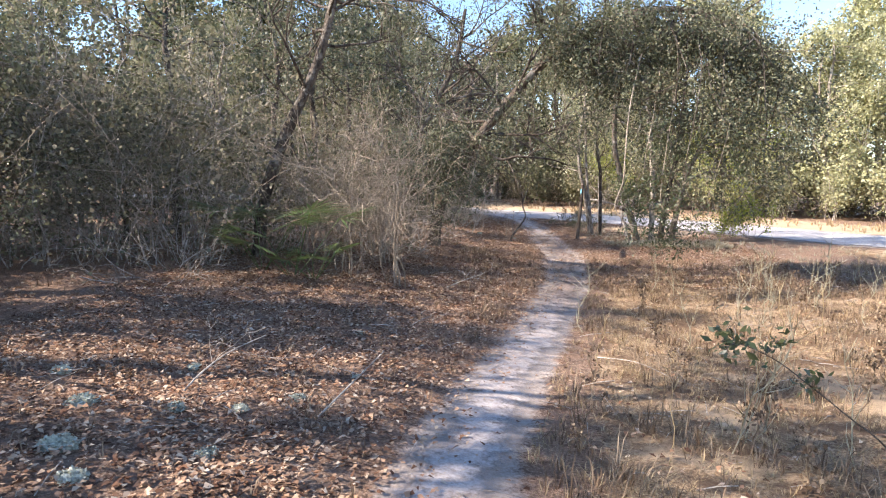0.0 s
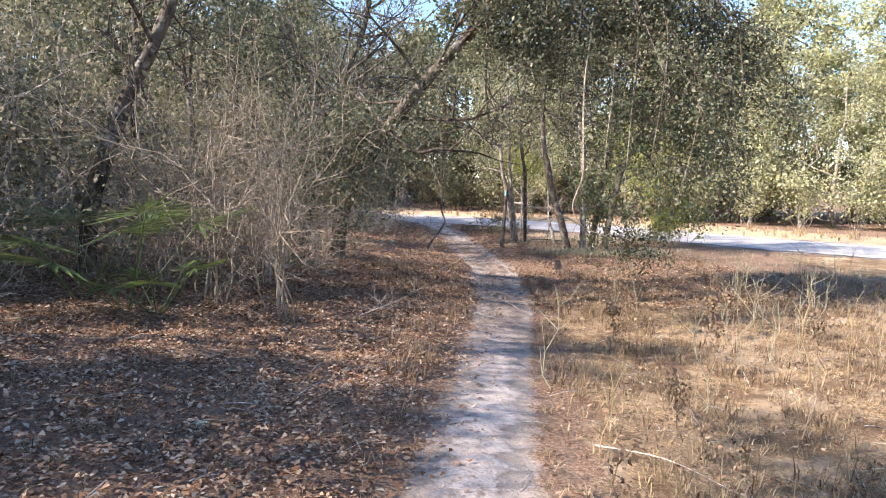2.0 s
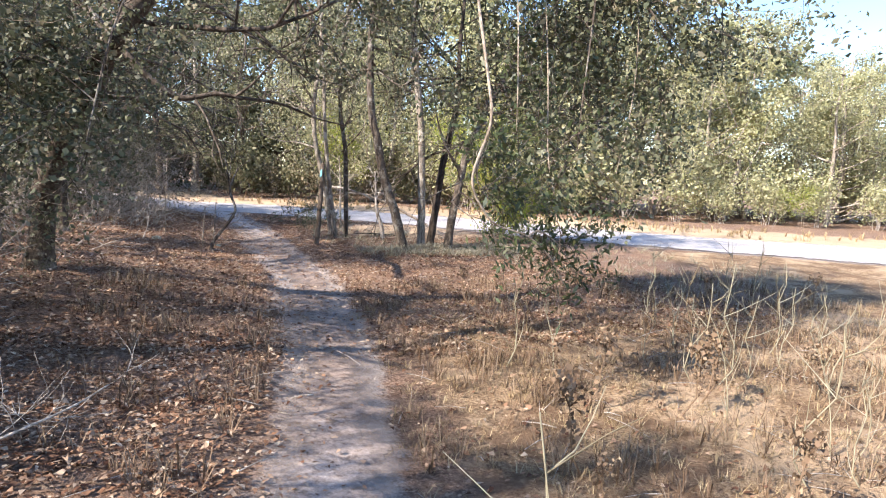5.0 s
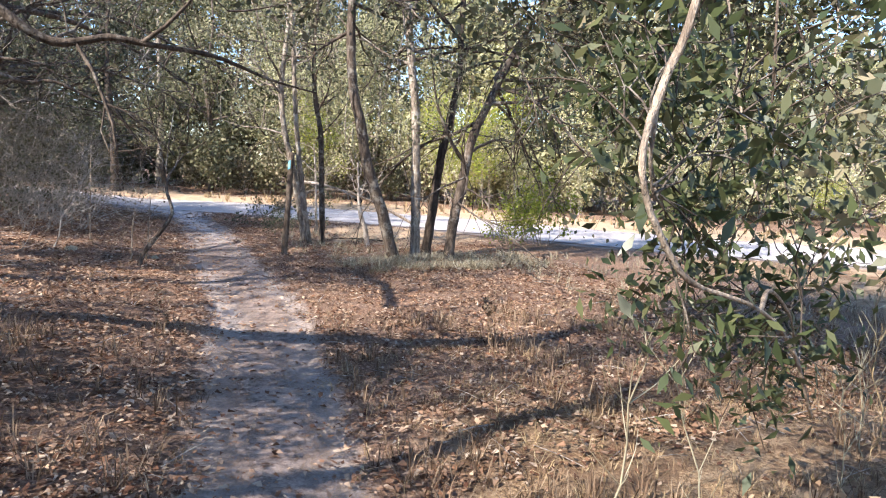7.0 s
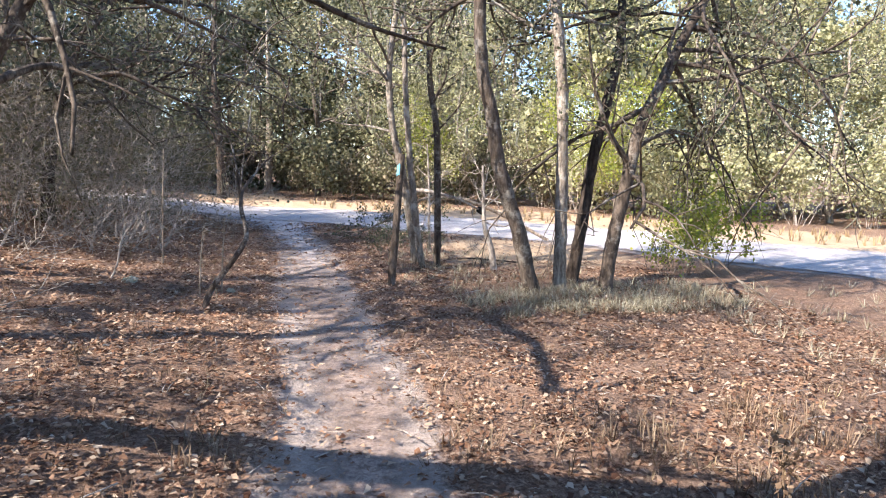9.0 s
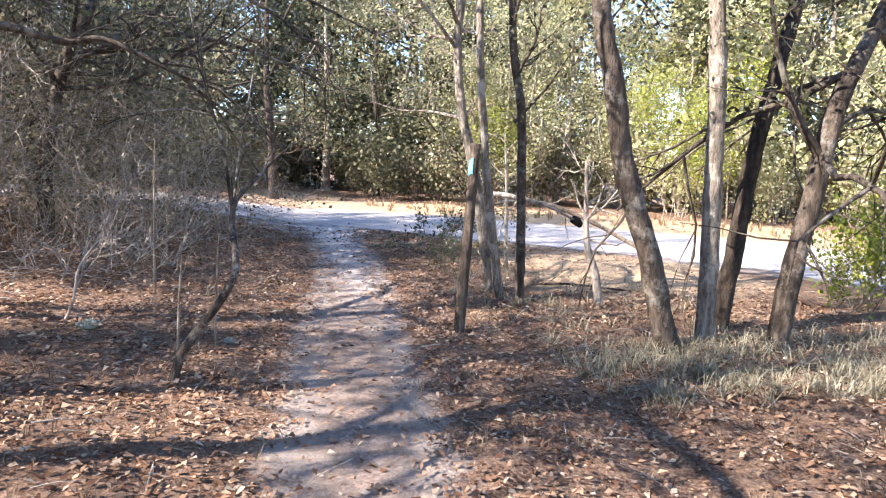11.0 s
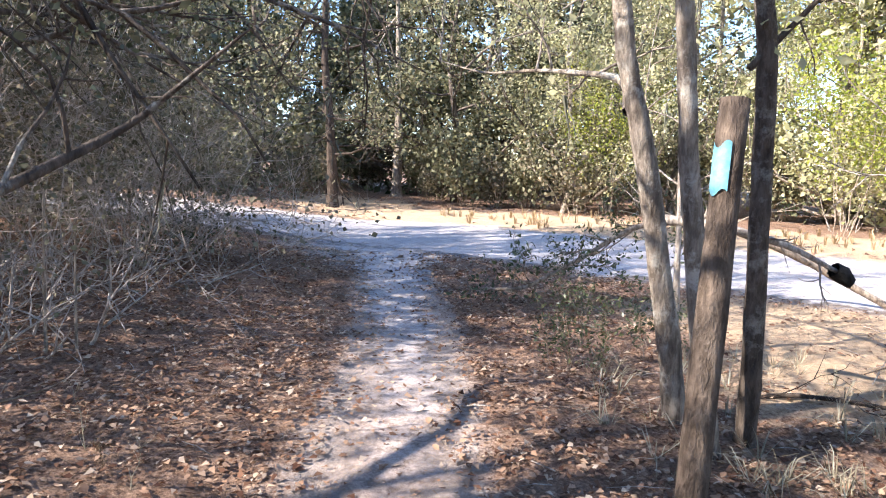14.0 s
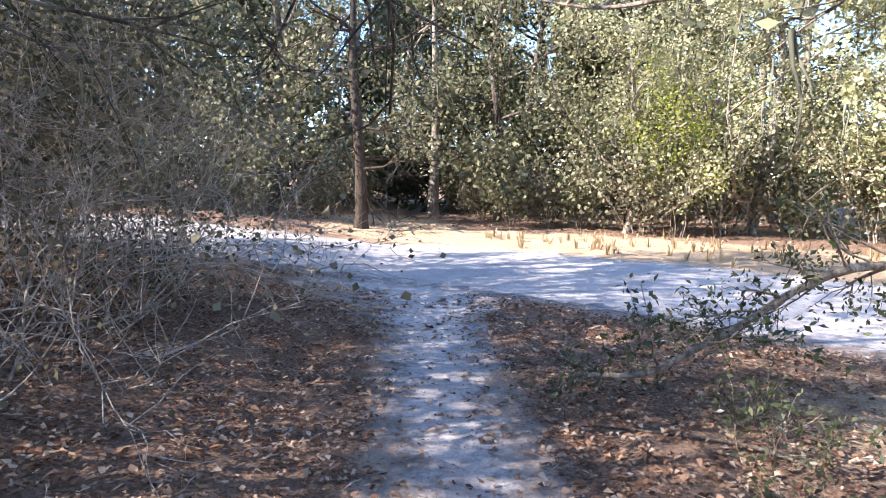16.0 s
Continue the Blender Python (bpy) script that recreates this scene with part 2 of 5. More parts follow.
def tube(geo, pts, radii, sides=6, rough=0.0, r=rng):
    pts = np.asarray(pts, dtype=float)
    radii = np.broadcast_to(np.asarray(radii, dtype=float), (len(pts),))
    tan_ = np.gradient(pts, axis=0)
    tan_ /= np.maximum(1e-9, np.linalg.norm(tan_, axis=1))[:, None]
    ref = np.array((1.0, 0.0, 0.0)) if abs(unit(pts[-1] - pts[0])[0]) < 0.7 else np.array((0.0, 1.0, 0.0))
    u = np.cross(tan_, ref)
    u /= np.maximum(1e-9, np.linalg.norm(u, axis=1))[:, None]
    w = np.cross(tan_, u)
    a = np.linspace(0, 2 * math.pi, sides, endpoint=False)
    rad = radii[:, None] * (1 + (rough * r.standard_normal((len(pts), sides)) if rough else 0))
    ring = pts[:, None] + rad[..., None] * (np.cos(a)[None, :, None] * u[:, None] + np.sin(a)[None, :, None] * w[:, None])
    k = len(pts)
    i = np.arange((k - 1) * sides)
    row, c = i // sides, i % sides
    nxt = (c + 1) % sides
    quads = np.stack((row * sides + c, row * sides + nxt, (row + 1) * sides + nxt, (row + 1) * sides + c), 1)
    verts = np.concatenate((ring.reshape(-1, 3), pts[-1:]))
    cap = np.stack(((k - 1) * sides + np.arange(sides), (k - 1) * sides + (np.arange(sides) + 1) % sides, np.full(sides, k * sides)), 1)
    geo.add(verts, quads, cap)


def smooth_line(pts, steps=5):
    """A soft curve (Catmull-Rom) through a few points."""
    p = np.asarray(pts, dtype=float)
    p = np.concatenate((2 * p[:1] - p[1:2], p, 2 * p[-1:] - p[-2:-1]))
    out = []
    for k in range(1, len(p) - 2):
        for s in np.arange(steps) / steps:
            a, b, c, d = p[k - 1:k + 3]
            out.append(0.5 * (2 * b + (c - a) * s + (2 * a - 5 * b + 4 * c - d) * s * s + (3 * b - a - 3 * c + d) * s ** 3))
    out.append(p[-2])
    return np.array(out)


def add_leaves(geo, at_, size, r=rng, flat=0.0, narrow=0.42, vary=0.35):
    """Kite-shaped leaves, each folded a little, at the points given."""
    at_ = np.asarray(at_, dtype=float).reshape(-1, 3)
    k = len(at_)
    if not k:
        return
    d = r.standard_normal((k, 3))
    d[:, 2] = d[:, 2] * (1 - flat) - 0.25
    d /= np.linalg.norm(d, axis=1)[:, None]
    s = r.standard_normal((k, 3))
    s[:, 2] *= (1 - flat)
    s -= (s * d).sum(1)[:, None] * d
    s /= np.maximum(1e-6, np.linalg.norm(s, axis=1))[:, None]
    nrm = np.cross(d, s)
    ln = size * (1 + vary * r.standard_normal(k)).clip(0.4, 2.0)
    d, s, nrm = d * ln[:, None], s * (ln * narrow)[:, None], nrm * (ln * 0.12)[:, None]
    v = np.stack((at_, at_ + d * 0.45 + s + nrm, at_ + d, at_ + d * 0.45 - s + nrm), 1)
    geo.add(v.reshape(-1, 3), np.arange(4 * k).reshape(-1, 4))


def clear_of_walk(p, side=0.75, top=2.3):
    """Which points stay out of the room that a walker takes on the footpath."""
    p = np.asarray(p, dtype=float).reshape(-1, 3)
    lane = np.interp(p[:, 1], [0, 6, 9, 11, 14, 16, 21], [0, 0.6, 1.6, 2.1, 2.7, 2.95, 3.15])
    return (np.abs(p[:, 0] - lane) > side) | (p[:, 2] > top) | (p[:, 1] > 22.5)


ORIGIN = [np.zeros(3)]   # where the plant that is growing stands


def grow(wood, tips, start, way, length, radius, depth, r, kids=(4, 4, 3), wiggle=0.25, lift=0.1, sides=(7, 5, 3), spread=0.9, shrink=0.55, segs=5, fine_wood=None):
    """A limb with branches (in fine_wood, if it is given); tips takes the points along the last order of twigs."""
    p, d = np.asarray(start, dtype=float), unit(way)
    pts = [p]
    for _ in range(segs):
        d = unit(d + wiggle * r.standard_normal(3) * 0.6 + np.array((0, 0, lift)))
        p = p + d * length / segs
        if not clear_of_walk(p + ORIGIN[0], 0.6, 1.75)[0]:
            if len(pts) < 3:
                return
            break
        pts.append(p)
    segs = len(pts) - 1
    pts = np.array(pts)
    tube(wood, pts, np.linspace(radius, radius * 0.35, len(pts)), sides[min(2, max(0, len(sides) - 1 - depth))] if depth < 3 else sides[0], 0.06, r)
    if depth == 0:
        tips.append(pts[1:])
        return
    for _ in range(kids[-depth]):
        f = r.uniform(0.3, 1.0)
        k = min(segs - 1, int(f * segs))
        base = pts[k] + (pts[k + 1] - pts[k]) * (f * segs - k)
        side = unit(r.standard_normal(3))
        grow(fine_wood or wood, tips, base, unit(pts[k + 1] - pts[k]) + spread * side, length * shrink * r.uniform(0.7, 1.25), max(radius * 0.5, min(radius, 0.0036)), depth - 1, r, kids, wiggle, lift, sides, spread, shrink, max(3, segs - 1))


def around(tips, per, sigma, r):
    """Points scattered round the twigs."""
    p = np.concatenate(tips)
    p = np.repeat(p, per, axis=0)
    p = p + sigma * r.standard_normal(p.shape)
    return p[clear_of_walk(p + ORIGIN[0], 0.7, 1.8)]


def strands(geo, tops, length, r, width=0.03):
    """Hanging moss: thin, wavering, tapering tassels."""
    for t in tops:
        if not clear_of_walk(t + ORIGIN[0], 1.0, 2.5)[0]:
            continue
        ln = length * r.uniform(0.4, 1.3)
        k = np.linspace(0, 1, 5)
        for _ in range(2):
            path = t + np.stack((0.05 * r.standard_normal(5).cumsum() * 0.5, 0.05 * r.standard_normal(5).cumsum() * 0.5, -k * ln * r.uniform(0.6, 1)), 1)
            tube(geo, path, width * (1 - 0.85 * k) * r.uniform(0.5, 1.1), 3, 0.3, r)


# ---- the lie of the land ----


def soft(a):
    a = np.clip(a, 0, 1)
    return a * a * (3 - 2 * a)


def land(x, y):
    """The height of the ground, without its small relief."""
    rise = np.clip(np.asarray(x) - 2, -5, 1 - 0.7 * soft((np.asarray(y) - 13) / 5))
    return -0.2 - 0.4 * soft(np.asarray(y) / 9.0) - 0.1 * rise


TRAIL = smooth_line([(-0.45, -4), (-0.3, 0), (0.05, 3.2), (0.5, 5.3), (1.05, 7.4), (1.75, 10.0), (2.35, 12.3), (2.7, 14.4), (2.95, 16.0), (3.05, 18.3), (3.08, 20), (3.2, 21.5), (3.3, 23.7), (3.25, 25.2), (3.2, 26.8), (3.1, 28.6), (3.1, 30)], 8)
ROAD = smooth_line([(60, -12), (40, 1), (24, 12.8), (18, 17.4), (15, 19.8), (12.8, 22.0), (10.9, 24.8), (9.2, 26.7), (7.1, 28.6), (5, 30.5), (2.5, 31.8), (0, 32.2), (-6, 32.4), (-14, 33), (-40, 36)], 8)


def near_line(line, x, y):
    """Distance from a plan line, for arrays of points."""
    best = np.full(np.shape(x), 1e9)
    for a, b in zip(line[:-1], line[1:]):
        dx, dy = b - a
        s = np.clip(((x - a[0]) * dx + (y - a[1]) * dy) / (dx * dx + dy * dy), 0, 1)
        best = np.minimum(best, np.hypot(x - a[0] - s * dx, y - a[1] - s * dy))
    return best


def waves(x, y, size, seed):
    """Cheap smooth relief: a sum of turned sines."""
    r = np.random.default_rng(seed)
    z = np.zeros(np.shape(x))
    for k in range(9):
        a, f, ph = r.uniform(0, 6.28), r.uniform(0.6, 1.9) / size, r.uniform(0, 6.28)
        z = z + np.sin((x * math.cos(a) + y * math.sin(a)) * f * 6.28 + ph)
    return z / 6.0


def relief(x, y):
    bare = np.minimum(near_line(TRAIL, x, y) / 0.6 - 0.5, near_line(ROAD, x, y) - 1.9)
    k = np.clip(bare, 0.05, 1.0)
    return k * (0.035 * waves(x, y, 1.7, 1) + 0.018 * waves(x, y, 0.55, 2)) - 0.03 * (1 - k)


def ground_z(x, y):
    return float(land(x, y) + relief(np.array([float(x)]), np.array([float(y)]))[0])


def out(n0, k, first):
    return n0 + first * (1.18 ** np.arange(1, k + 1) - 1) / 0.18


xs = np.concatenate((-out(7, 36, 0.16)[::-1], np.arange(-7, 16, 0.15), out(16, 36, 0.16)))
ys = np.concatenate((-out(3, 36, 0.16)[::-1], np.arange(-3, 38, 0.15), out(38, 36, 0.16)))
X, Y = np.meshgrid(xs, ys)
td, rd = near_line(TRAIL, X, Y), near_line(ROAD, X, Y)
Z = land(X, Y) + relief(X, Y)
g = Geo()
nx, ny = len(xs), len(ys)
i = (np.arange(ny - 1)[:, None] * nx + np.arange(nx - 1)[None, :]).ravel()
g.add(np.stack((X, Y, Z), -1), np.stack((i, i + 1, i + 1 + nx, i + nx), 1))
ground = new("ground", g.mesh("ground", FLOOR, True))
tagged(ground, "sandy forest floor under brown leaf litter, dry grass and bare sand", "ground", kind="structure")
trail_x = np.interp(Y, TRAIL[:, 1], TRAIL[:, 0])
cover = np.ones((ny, nx, 4), np.float32)
cover[..., 0] = np.maximum(np.maximum(soft(1.3 - np.hypot((X - 2.6) / 1.7, (Y - 29.0) / 1.5)), soft(1.2 - td / (0.52 + 0.22 * soft((Y - 9) / 6)))), soft(1.0 - (rd - 2.0) / 0.7))
cover[..., 1] = soft((X - trail_x - 0.2) / 1.2) * soft((14.5 - Y) / 3) * 0.95 + soft((X - 9) / 3) * soft((20 - Y) / 3) * 0.8
far_side = soft((Y - np.interp(X, ROAD[::-1, 0], ROAD[::-1, 1])) / 1.2)
cover[..., 2] = soft(1.7 - (rd - 2.6) / 3.4) * far_side * soft((X - 1.0) / 2.5)
cover[..., 2] = np.maximum(cover[..., 2], 1.0 * soft(1.3 - (np.hypot((X - 2) / 2.5, (Y - 39) / 5.5))))
cover[..., 2] = np.maximum(cover[..., 2], 0.8 * soft(1.4 - np.hypot((X - 7.2) / 2.2, (Y - 22.3) / 1.5)))
cover[..., 2] = np.maximum(cover[..., 2], 0.75 * soft(1.4 - np.hypot((X - 7.8) / 3.0, (Y - 24.2) / 1.5)) * (rd > 1.5))
att = ground.data.attributes.new("cover", 'FLOAT_COLOR', 'POINT')
att.data.foreach_set("color", cover.ravel())


def strip(name, line, half, mat, label, raise_by, seed, across=9, fray=0.25, edge_part=0.9):
    """A sheet of sand along a line, with frayed edges, on the ground."""
    r = np.random.default_rng(seed)
    seg = np.linalg.norm(np.diff(line, axis=0), axis=1)
    dist = np.concatenate(([0], seg.cumsum()))
    s = np.arange(0, dist[-1], 0.13)
    c = np.stack((np.interp(s, dist, line[:, 0]), np.interp(s, dist, line[:, 1])), 1)
    d = np.gradient(c, axis=0)
    d /= np.linalg.norm(d, axis=1)[:, None]
    nrm = np.stack((-d[:, 1], d[:, 0]), 1)
    h = np.interp(s, np.linspace(0, dist[-1], len(half)), half)
    wob = lambda: h * (1 + fray * (0.6 * waves(s, s * 0, 1.4, int(r.integers(99))) + 0.3 * r.standard_normal(len(s))))
    a, b = wob(), wob()
    f = np.linspace(0, 1, across)
    off = -a[:, None] + (a + b)[:, None] * f[None]
    P = c[:, None] + off[..., None] * nrm[:, None]
    zz = land(P[..., 0], P[..., 1]) + relief(P[..., 0], P[..., 1]) + raise_by
    zz += 0.012 * waves(P[..., 0], P[..., 1], 0.45, 5) * (1 - (2 * f - 1) ** 2)
    zz[:, 0] -= raise_by * 0.8
    zz[:, -1] -= raise_by * 0.8
    geo = Geo()
    j = (np.arange(len(s) - 1)[:, None] * across + np.arange(across - 1)[None]).ravel()
    geo.add(np.concatenate((P, zz[..., None]), -1), np.stack((j, j + across, j + across + 1, j + 1), 1))
    ob = new(name, geo.mesh(name, mat, True))
    fade = np.broadcast_to(soft((1 - np.abs(2 * f - 1)) / edge_part), off.shape).astype(np.float32)
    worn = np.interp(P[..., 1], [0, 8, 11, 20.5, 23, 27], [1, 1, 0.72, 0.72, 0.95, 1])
    # dull middle stretch: litter-mixed sand with canopy shade put into its colour
    whiteness = np.interp(P[..., 1], [0, 3, 8, 11, 20, 23, 27], [0.3, 0.5, 0.5, 0.08, 0.0, 0.6, 1]).astype(np.float32)
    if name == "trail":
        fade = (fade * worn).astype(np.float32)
    ob.data.attributes.new("whiteness", 'FLOAT', 'POINT').data.foreach_set("value", np.ascontiguousarray(whiteness).ravel())
    ob.data.attributes.new("edge", 'FLOAT', 'POINT').data.foreach_set("value", np.ascontiguousarray(fade).ravel())
    return tagged(ob, label, name, kind="structure")


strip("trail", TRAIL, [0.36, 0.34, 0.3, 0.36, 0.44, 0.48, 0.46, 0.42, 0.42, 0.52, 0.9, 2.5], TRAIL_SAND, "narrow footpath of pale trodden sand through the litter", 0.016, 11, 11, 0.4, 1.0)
strip("road", ROAD, [2.55, 2.55], ROAD_SAND, "white sand track crossing the end of the footpath", 0.03, 12, 25, 0.12, 0.35)

# ---- kinds of plants ----


def trunk_tree(name, base, path, radii, bark, label, category="tree", rough=0.06, sides=10, group=""):
    """The start of a tree: its Empty, with the trunk as the first part. The path is in world metres."""
    b = np.array((base[0], base[1], ground_z(*base[:2]) - 0.04))
    ORIGIN[0] = b
    root = thing(name, b, label, category, group)
    wood = Geo()
    pts = np.array(path, dtype=float) - b
    pts[0, 2] = min(pts[0, 2], -0.05)
    line = smooth_line(pts, 6)
    rad = np.interp(np.linspace(0, 1, len(line)), np.linspace(0, 1, len(radii)), radii)
    rad[0] *= 1.35
    rad[1] *= 1.12
    tube(wood, line, rad, sides, rough)
    return root, b, line, rad, wood


def limbs(line, rad, wood, tips, count, length, r, lo=0.35, hi=1.0, depth=2, kids=(3, 4, 3), lift=0.08, way=None, wiggle=0.3, spread=0.9, thick=0.45):
    for _ in range(count):
        f = r.uniform(lo, hi)
        k = min(len(line) - 2, int(f * (len(line) - 1)))
        d = unit(r.standard_normal(3) * np.array((1, 1, 0.5)))
        if way is not None:
            d = unit(d * 0.7 + np.asarray(way))
        grow(wood, tips, line[k], d, length * r.uniform(0.6, 1.2), min(rad[k] * 0.5, 0.013 + length * 0.01 * thick / 0.45), depth, r, kids, wiggle, lift, spread=spread)


def far_tree(name, height, r, leaf, bark, label, leaves=9000, size=0.13, moss=0, low=0.3, wide=1.0):
    """A woodland tree seen from afar: trunk, crown and, on some, hanging moss."""
    root = thing(name, (0, 0, 0), label, "tree", "trees of the wood")
    ORIGIN[0] = np.array((50.0, 0, 0))
    wood, tips = Geo(), []
    k = np.linspace(0, 1, 8)
    line = np.stack((0.35 * r.standard_normal(8).cumsum() * 0.35, 0.35 * r.standard_normal(8).cumsum() * 0.35, k * height * 0.92), 1)
    line[0] = (0, 0, -0.1)
    rad = 0.016 * height * (1 - 0.8 * k)
    tube(wood, line, rad, 7, 0.08, r)
    for f in np.linspace(low, 0.98, 14):
        j = min(6, int(f * 7))
        base = line[j] + (line[j + 1] - line[j]) * (f * 7 - j)
        a = r.uniform(0, 6.28)
        ln = height * 0.27 * wide * (1.15 - 0.65 * f) * r.uniform(0.7, 1.3)
        grow(wood, tips, base, (math.cos(a), math.sin(a), 0.25), ln, rad[j] * 0.45, 1, r, (4, 4), 0.35, 0.06, spread=0.8, shrink=0.6, segs=5)
    part("trunk", wood, bark, root, smooth=True)
    crown = Geo()
    p = np.concatenate(tips)
    per = max(1, leaves // len(p))
    add_leaves(crown, around(tips, per, 0.24 * height / 9, r), size, r, 0.2, 0.36)
    part("crown", crown, leaf, root)
    if moss:
        hang = Geo()
        strands(hang, p[r.integers(0, len(p), moss)], 0.9, r, 0.035)
        part("hanging_moss", hang, MOSS, root, "grey strands of hanging moss")["kind"] = "stuff"
    return root


def bush(name, height, spread_m, r, leaf, bark, label, stems=9, leaves=3000, size=0.05, depth=2, kids=(4, 5, 4), category="shrub", group="", lift=0.12, thick=0.012, sigma=0.12, wiggle=0.22, cross=0.8, narrow=0.4):
    root = thing(name, (0, 0, 0), label, category, group)
    ORIGIN[0] = np.array((50.0, 0, 0))
    tips, small = [], Geo()
    for _ in range(stems):
        wood = Geo()
        a = r.uniform(0, 6.28)
        q = r.uniform(0, 0.36) * spread_m
        d = (math.cos(a) * spread_m * r.uniform(0.1, 1), math.sin(a) * spread_m * r.uniform(0.1, 1), height * 0.8)
        grow(wood, tips, (math.cos(a) * q, math.sin(a) * q, -0.08), d, height * r.uniform(0.6, 1.05), thick * r.uniform(0.6, 1.3), depth, r, kids, wiggle, lift, (5, 4, 3), cross, 0.5, 6, small)
        part("stem", wood, bark, root, smooth=True)
    if small.count:
        part("twig_spray", small, bark, root, smooth=True)["kind"] = "stuff"
    if leaves:
        crown = Geo()
        pts = around(tips, max(1, math.ceil(leaves / len(np.concatenate(tips)))), sigma, r)
        pts = pts[r.permutation(len(pts))[:leaves]]
        pts = pts[pts[:, 2] > 0.05]
        add_leaves(crown, pts, size, r, 0.1, narrow)
        part("foliage", crown, leaf, root)
    return root


def plant(master, x, y, turn=0.0, size=1.0, lean=0.0, sink=0.05):
    ob = copy_thing(master, Matrix.Identity(4))
    ob.matrix_basis = Matrix.Translation((x, y, ground_z(x, y) - sink)) @ Euler((lean, 0, turn)).to_matrix().to_4x4() @ Matrix.Diagonal((size, size, size * 1.0, 1))
    return ob


def put_master(master, x, y, turn=0.0, size=1.0):
    master.matrix_basis = Matrix.Translation((x, y, ground_z(x, y) - 0.05)) @ Euler((0, 0, turn)).to_matrix().to_4x4() @ Matrix.Diagonal((size, size, size, 1))


def stand(masters, places, r, lo=0.85, hi=1.2):
    """Plants the masters on the first places and copies of them on the rest."""
    for k, (x, y) in enumerate(places):
        m = masters[k % len(masters)]
        if k < len(masters):
            put_master(m, x, y, r.uniform(0, 6.28), r.uniform(lo, hi))
        else:
            plant(m, x, y, r.uniform(0, 6.28), r.uniform(lo, hi))


# ---- the wood all round ----
r = np.random.default_rng(21)
olive = [far_tree("oak_tree", 10.0, r, WOODS_LEAF, BARK, "grey-barked oak with thin olive foliage at the edge of the wood", 6200, 0.105, 36, 0.12),
         far_tree("oak_tree", 11.5, r, WOODS_LEAF, PALE_BARK, "tall oak with olive-grey leaves and hanging moss", 6200, 0.105, 44, 0.16),
         far_tree("oak_tree", 8.5, r, WOODS_LEAF, BARK, "broad grey-olive oak of the wood", 6400, 0.105, 30, 0.1, 1.25)]
pale = [far_tree("sweetgum_tree", 8.0, r, SUN_PALED_LEAF, PALE_BARK, "tree beyond the track, sunlit haze put into its pale yellow-green leaves", 9500, 0.08, 44, 0.05, 1.25),
        far_tree("sweetgum_tree", 9.5, r, SUN_PALED_LEAF, PALE_BARK, "tall tree beyond the track, sunlit haze put into its thin pale leaves", 9500, 0.08, 44, 0.06, 1.3)]

edge = [(-11, 39), (-7.5, 40.5), (-4, 39), (-1.5, 40), (-3, 46), (5.4, 41.5), (7, 44), (0.6, 49.5), (5, 50), (9.0, 39.0), (12.5, 42), (-8, 47), (-15, 36)]
stand(olive, edge, r, 0.85, 1.15)
sunny = [(8.4, 37.6), (11.8, 37.6), (15.2, 34.5), (18.6, 32.0), (22, 29.5), (25.5, 28.5), (29, 26), (33, 24.5), (37, 22), (13.5, 39), (21, 33.5), (28, 31), (42, 18), (35, 29), (10.2, 38.6), (16.8, 36.5), (24, 31.5), (31.5, 27.5), (39, 25)]
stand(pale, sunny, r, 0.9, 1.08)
dense = [far_tree("wood_tree", 10.0, r, DEEP_SHADE_LEAF, BARK, "full tree deep in the wood, its shade put into dark-olive leaves", 7000, 0.2, 0, 0.04, 1.3),
         far_tree("wood_tree", 10.0, r, WOODS_LEAF, BARK, "full olive tree behind the edge of the wood", 7000, 0.2, 0, 0.04, 1.35)]
bright = [far_tree("pale_wood_tree", 10.0, r, SUN_PALED_LEAF, PALE_BARK, "rounded tree beyond the track, sunlit haze put into its pale olive leaves", 9500, 0.17, 0, 0.04, 1.45)]
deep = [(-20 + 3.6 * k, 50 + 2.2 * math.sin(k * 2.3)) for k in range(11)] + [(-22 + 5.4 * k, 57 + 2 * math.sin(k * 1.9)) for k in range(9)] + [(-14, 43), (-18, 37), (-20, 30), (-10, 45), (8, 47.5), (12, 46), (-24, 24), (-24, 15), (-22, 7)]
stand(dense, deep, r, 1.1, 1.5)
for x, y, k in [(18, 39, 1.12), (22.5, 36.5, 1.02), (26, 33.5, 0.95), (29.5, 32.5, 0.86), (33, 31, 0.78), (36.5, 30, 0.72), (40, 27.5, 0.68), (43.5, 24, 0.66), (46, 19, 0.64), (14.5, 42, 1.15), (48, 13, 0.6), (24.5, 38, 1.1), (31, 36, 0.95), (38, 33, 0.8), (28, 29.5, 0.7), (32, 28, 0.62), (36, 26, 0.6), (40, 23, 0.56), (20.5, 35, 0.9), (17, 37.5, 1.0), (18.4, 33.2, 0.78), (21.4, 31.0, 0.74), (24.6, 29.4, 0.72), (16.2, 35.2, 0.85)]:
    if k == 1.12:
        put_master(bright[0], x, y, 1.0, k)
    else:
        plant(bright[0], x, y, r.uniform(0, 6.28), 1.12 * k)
# oaks added so that their high crowns dapple the path and track with shade
tall = [far_tree("shade_oak", 8.0, r, OAK_LEAF, BARK, "tall oak with an open leafy crown, added to shade the path", 2300, 0.095, 10, 0.55, 1.2)]
for x, y, k in [(-4.6, 17.0, 0.9), (-4.0, 19.4, 0.9), (-4.4, 21.8, 0.95), (-3.6, 22.9, 0.9), (-4.6, 24.0, 0.9), (-3.4, 26.6, 1.2), (-2.8, 28.6, 1.2), (-6.5, 15.6, 1.05)]:
    if k == 1.05:
        put_master(tall[0], x, y, 1.0, k)
    else:
        plant(tall[0], x, y, r.uniform(0, 6.28), k)
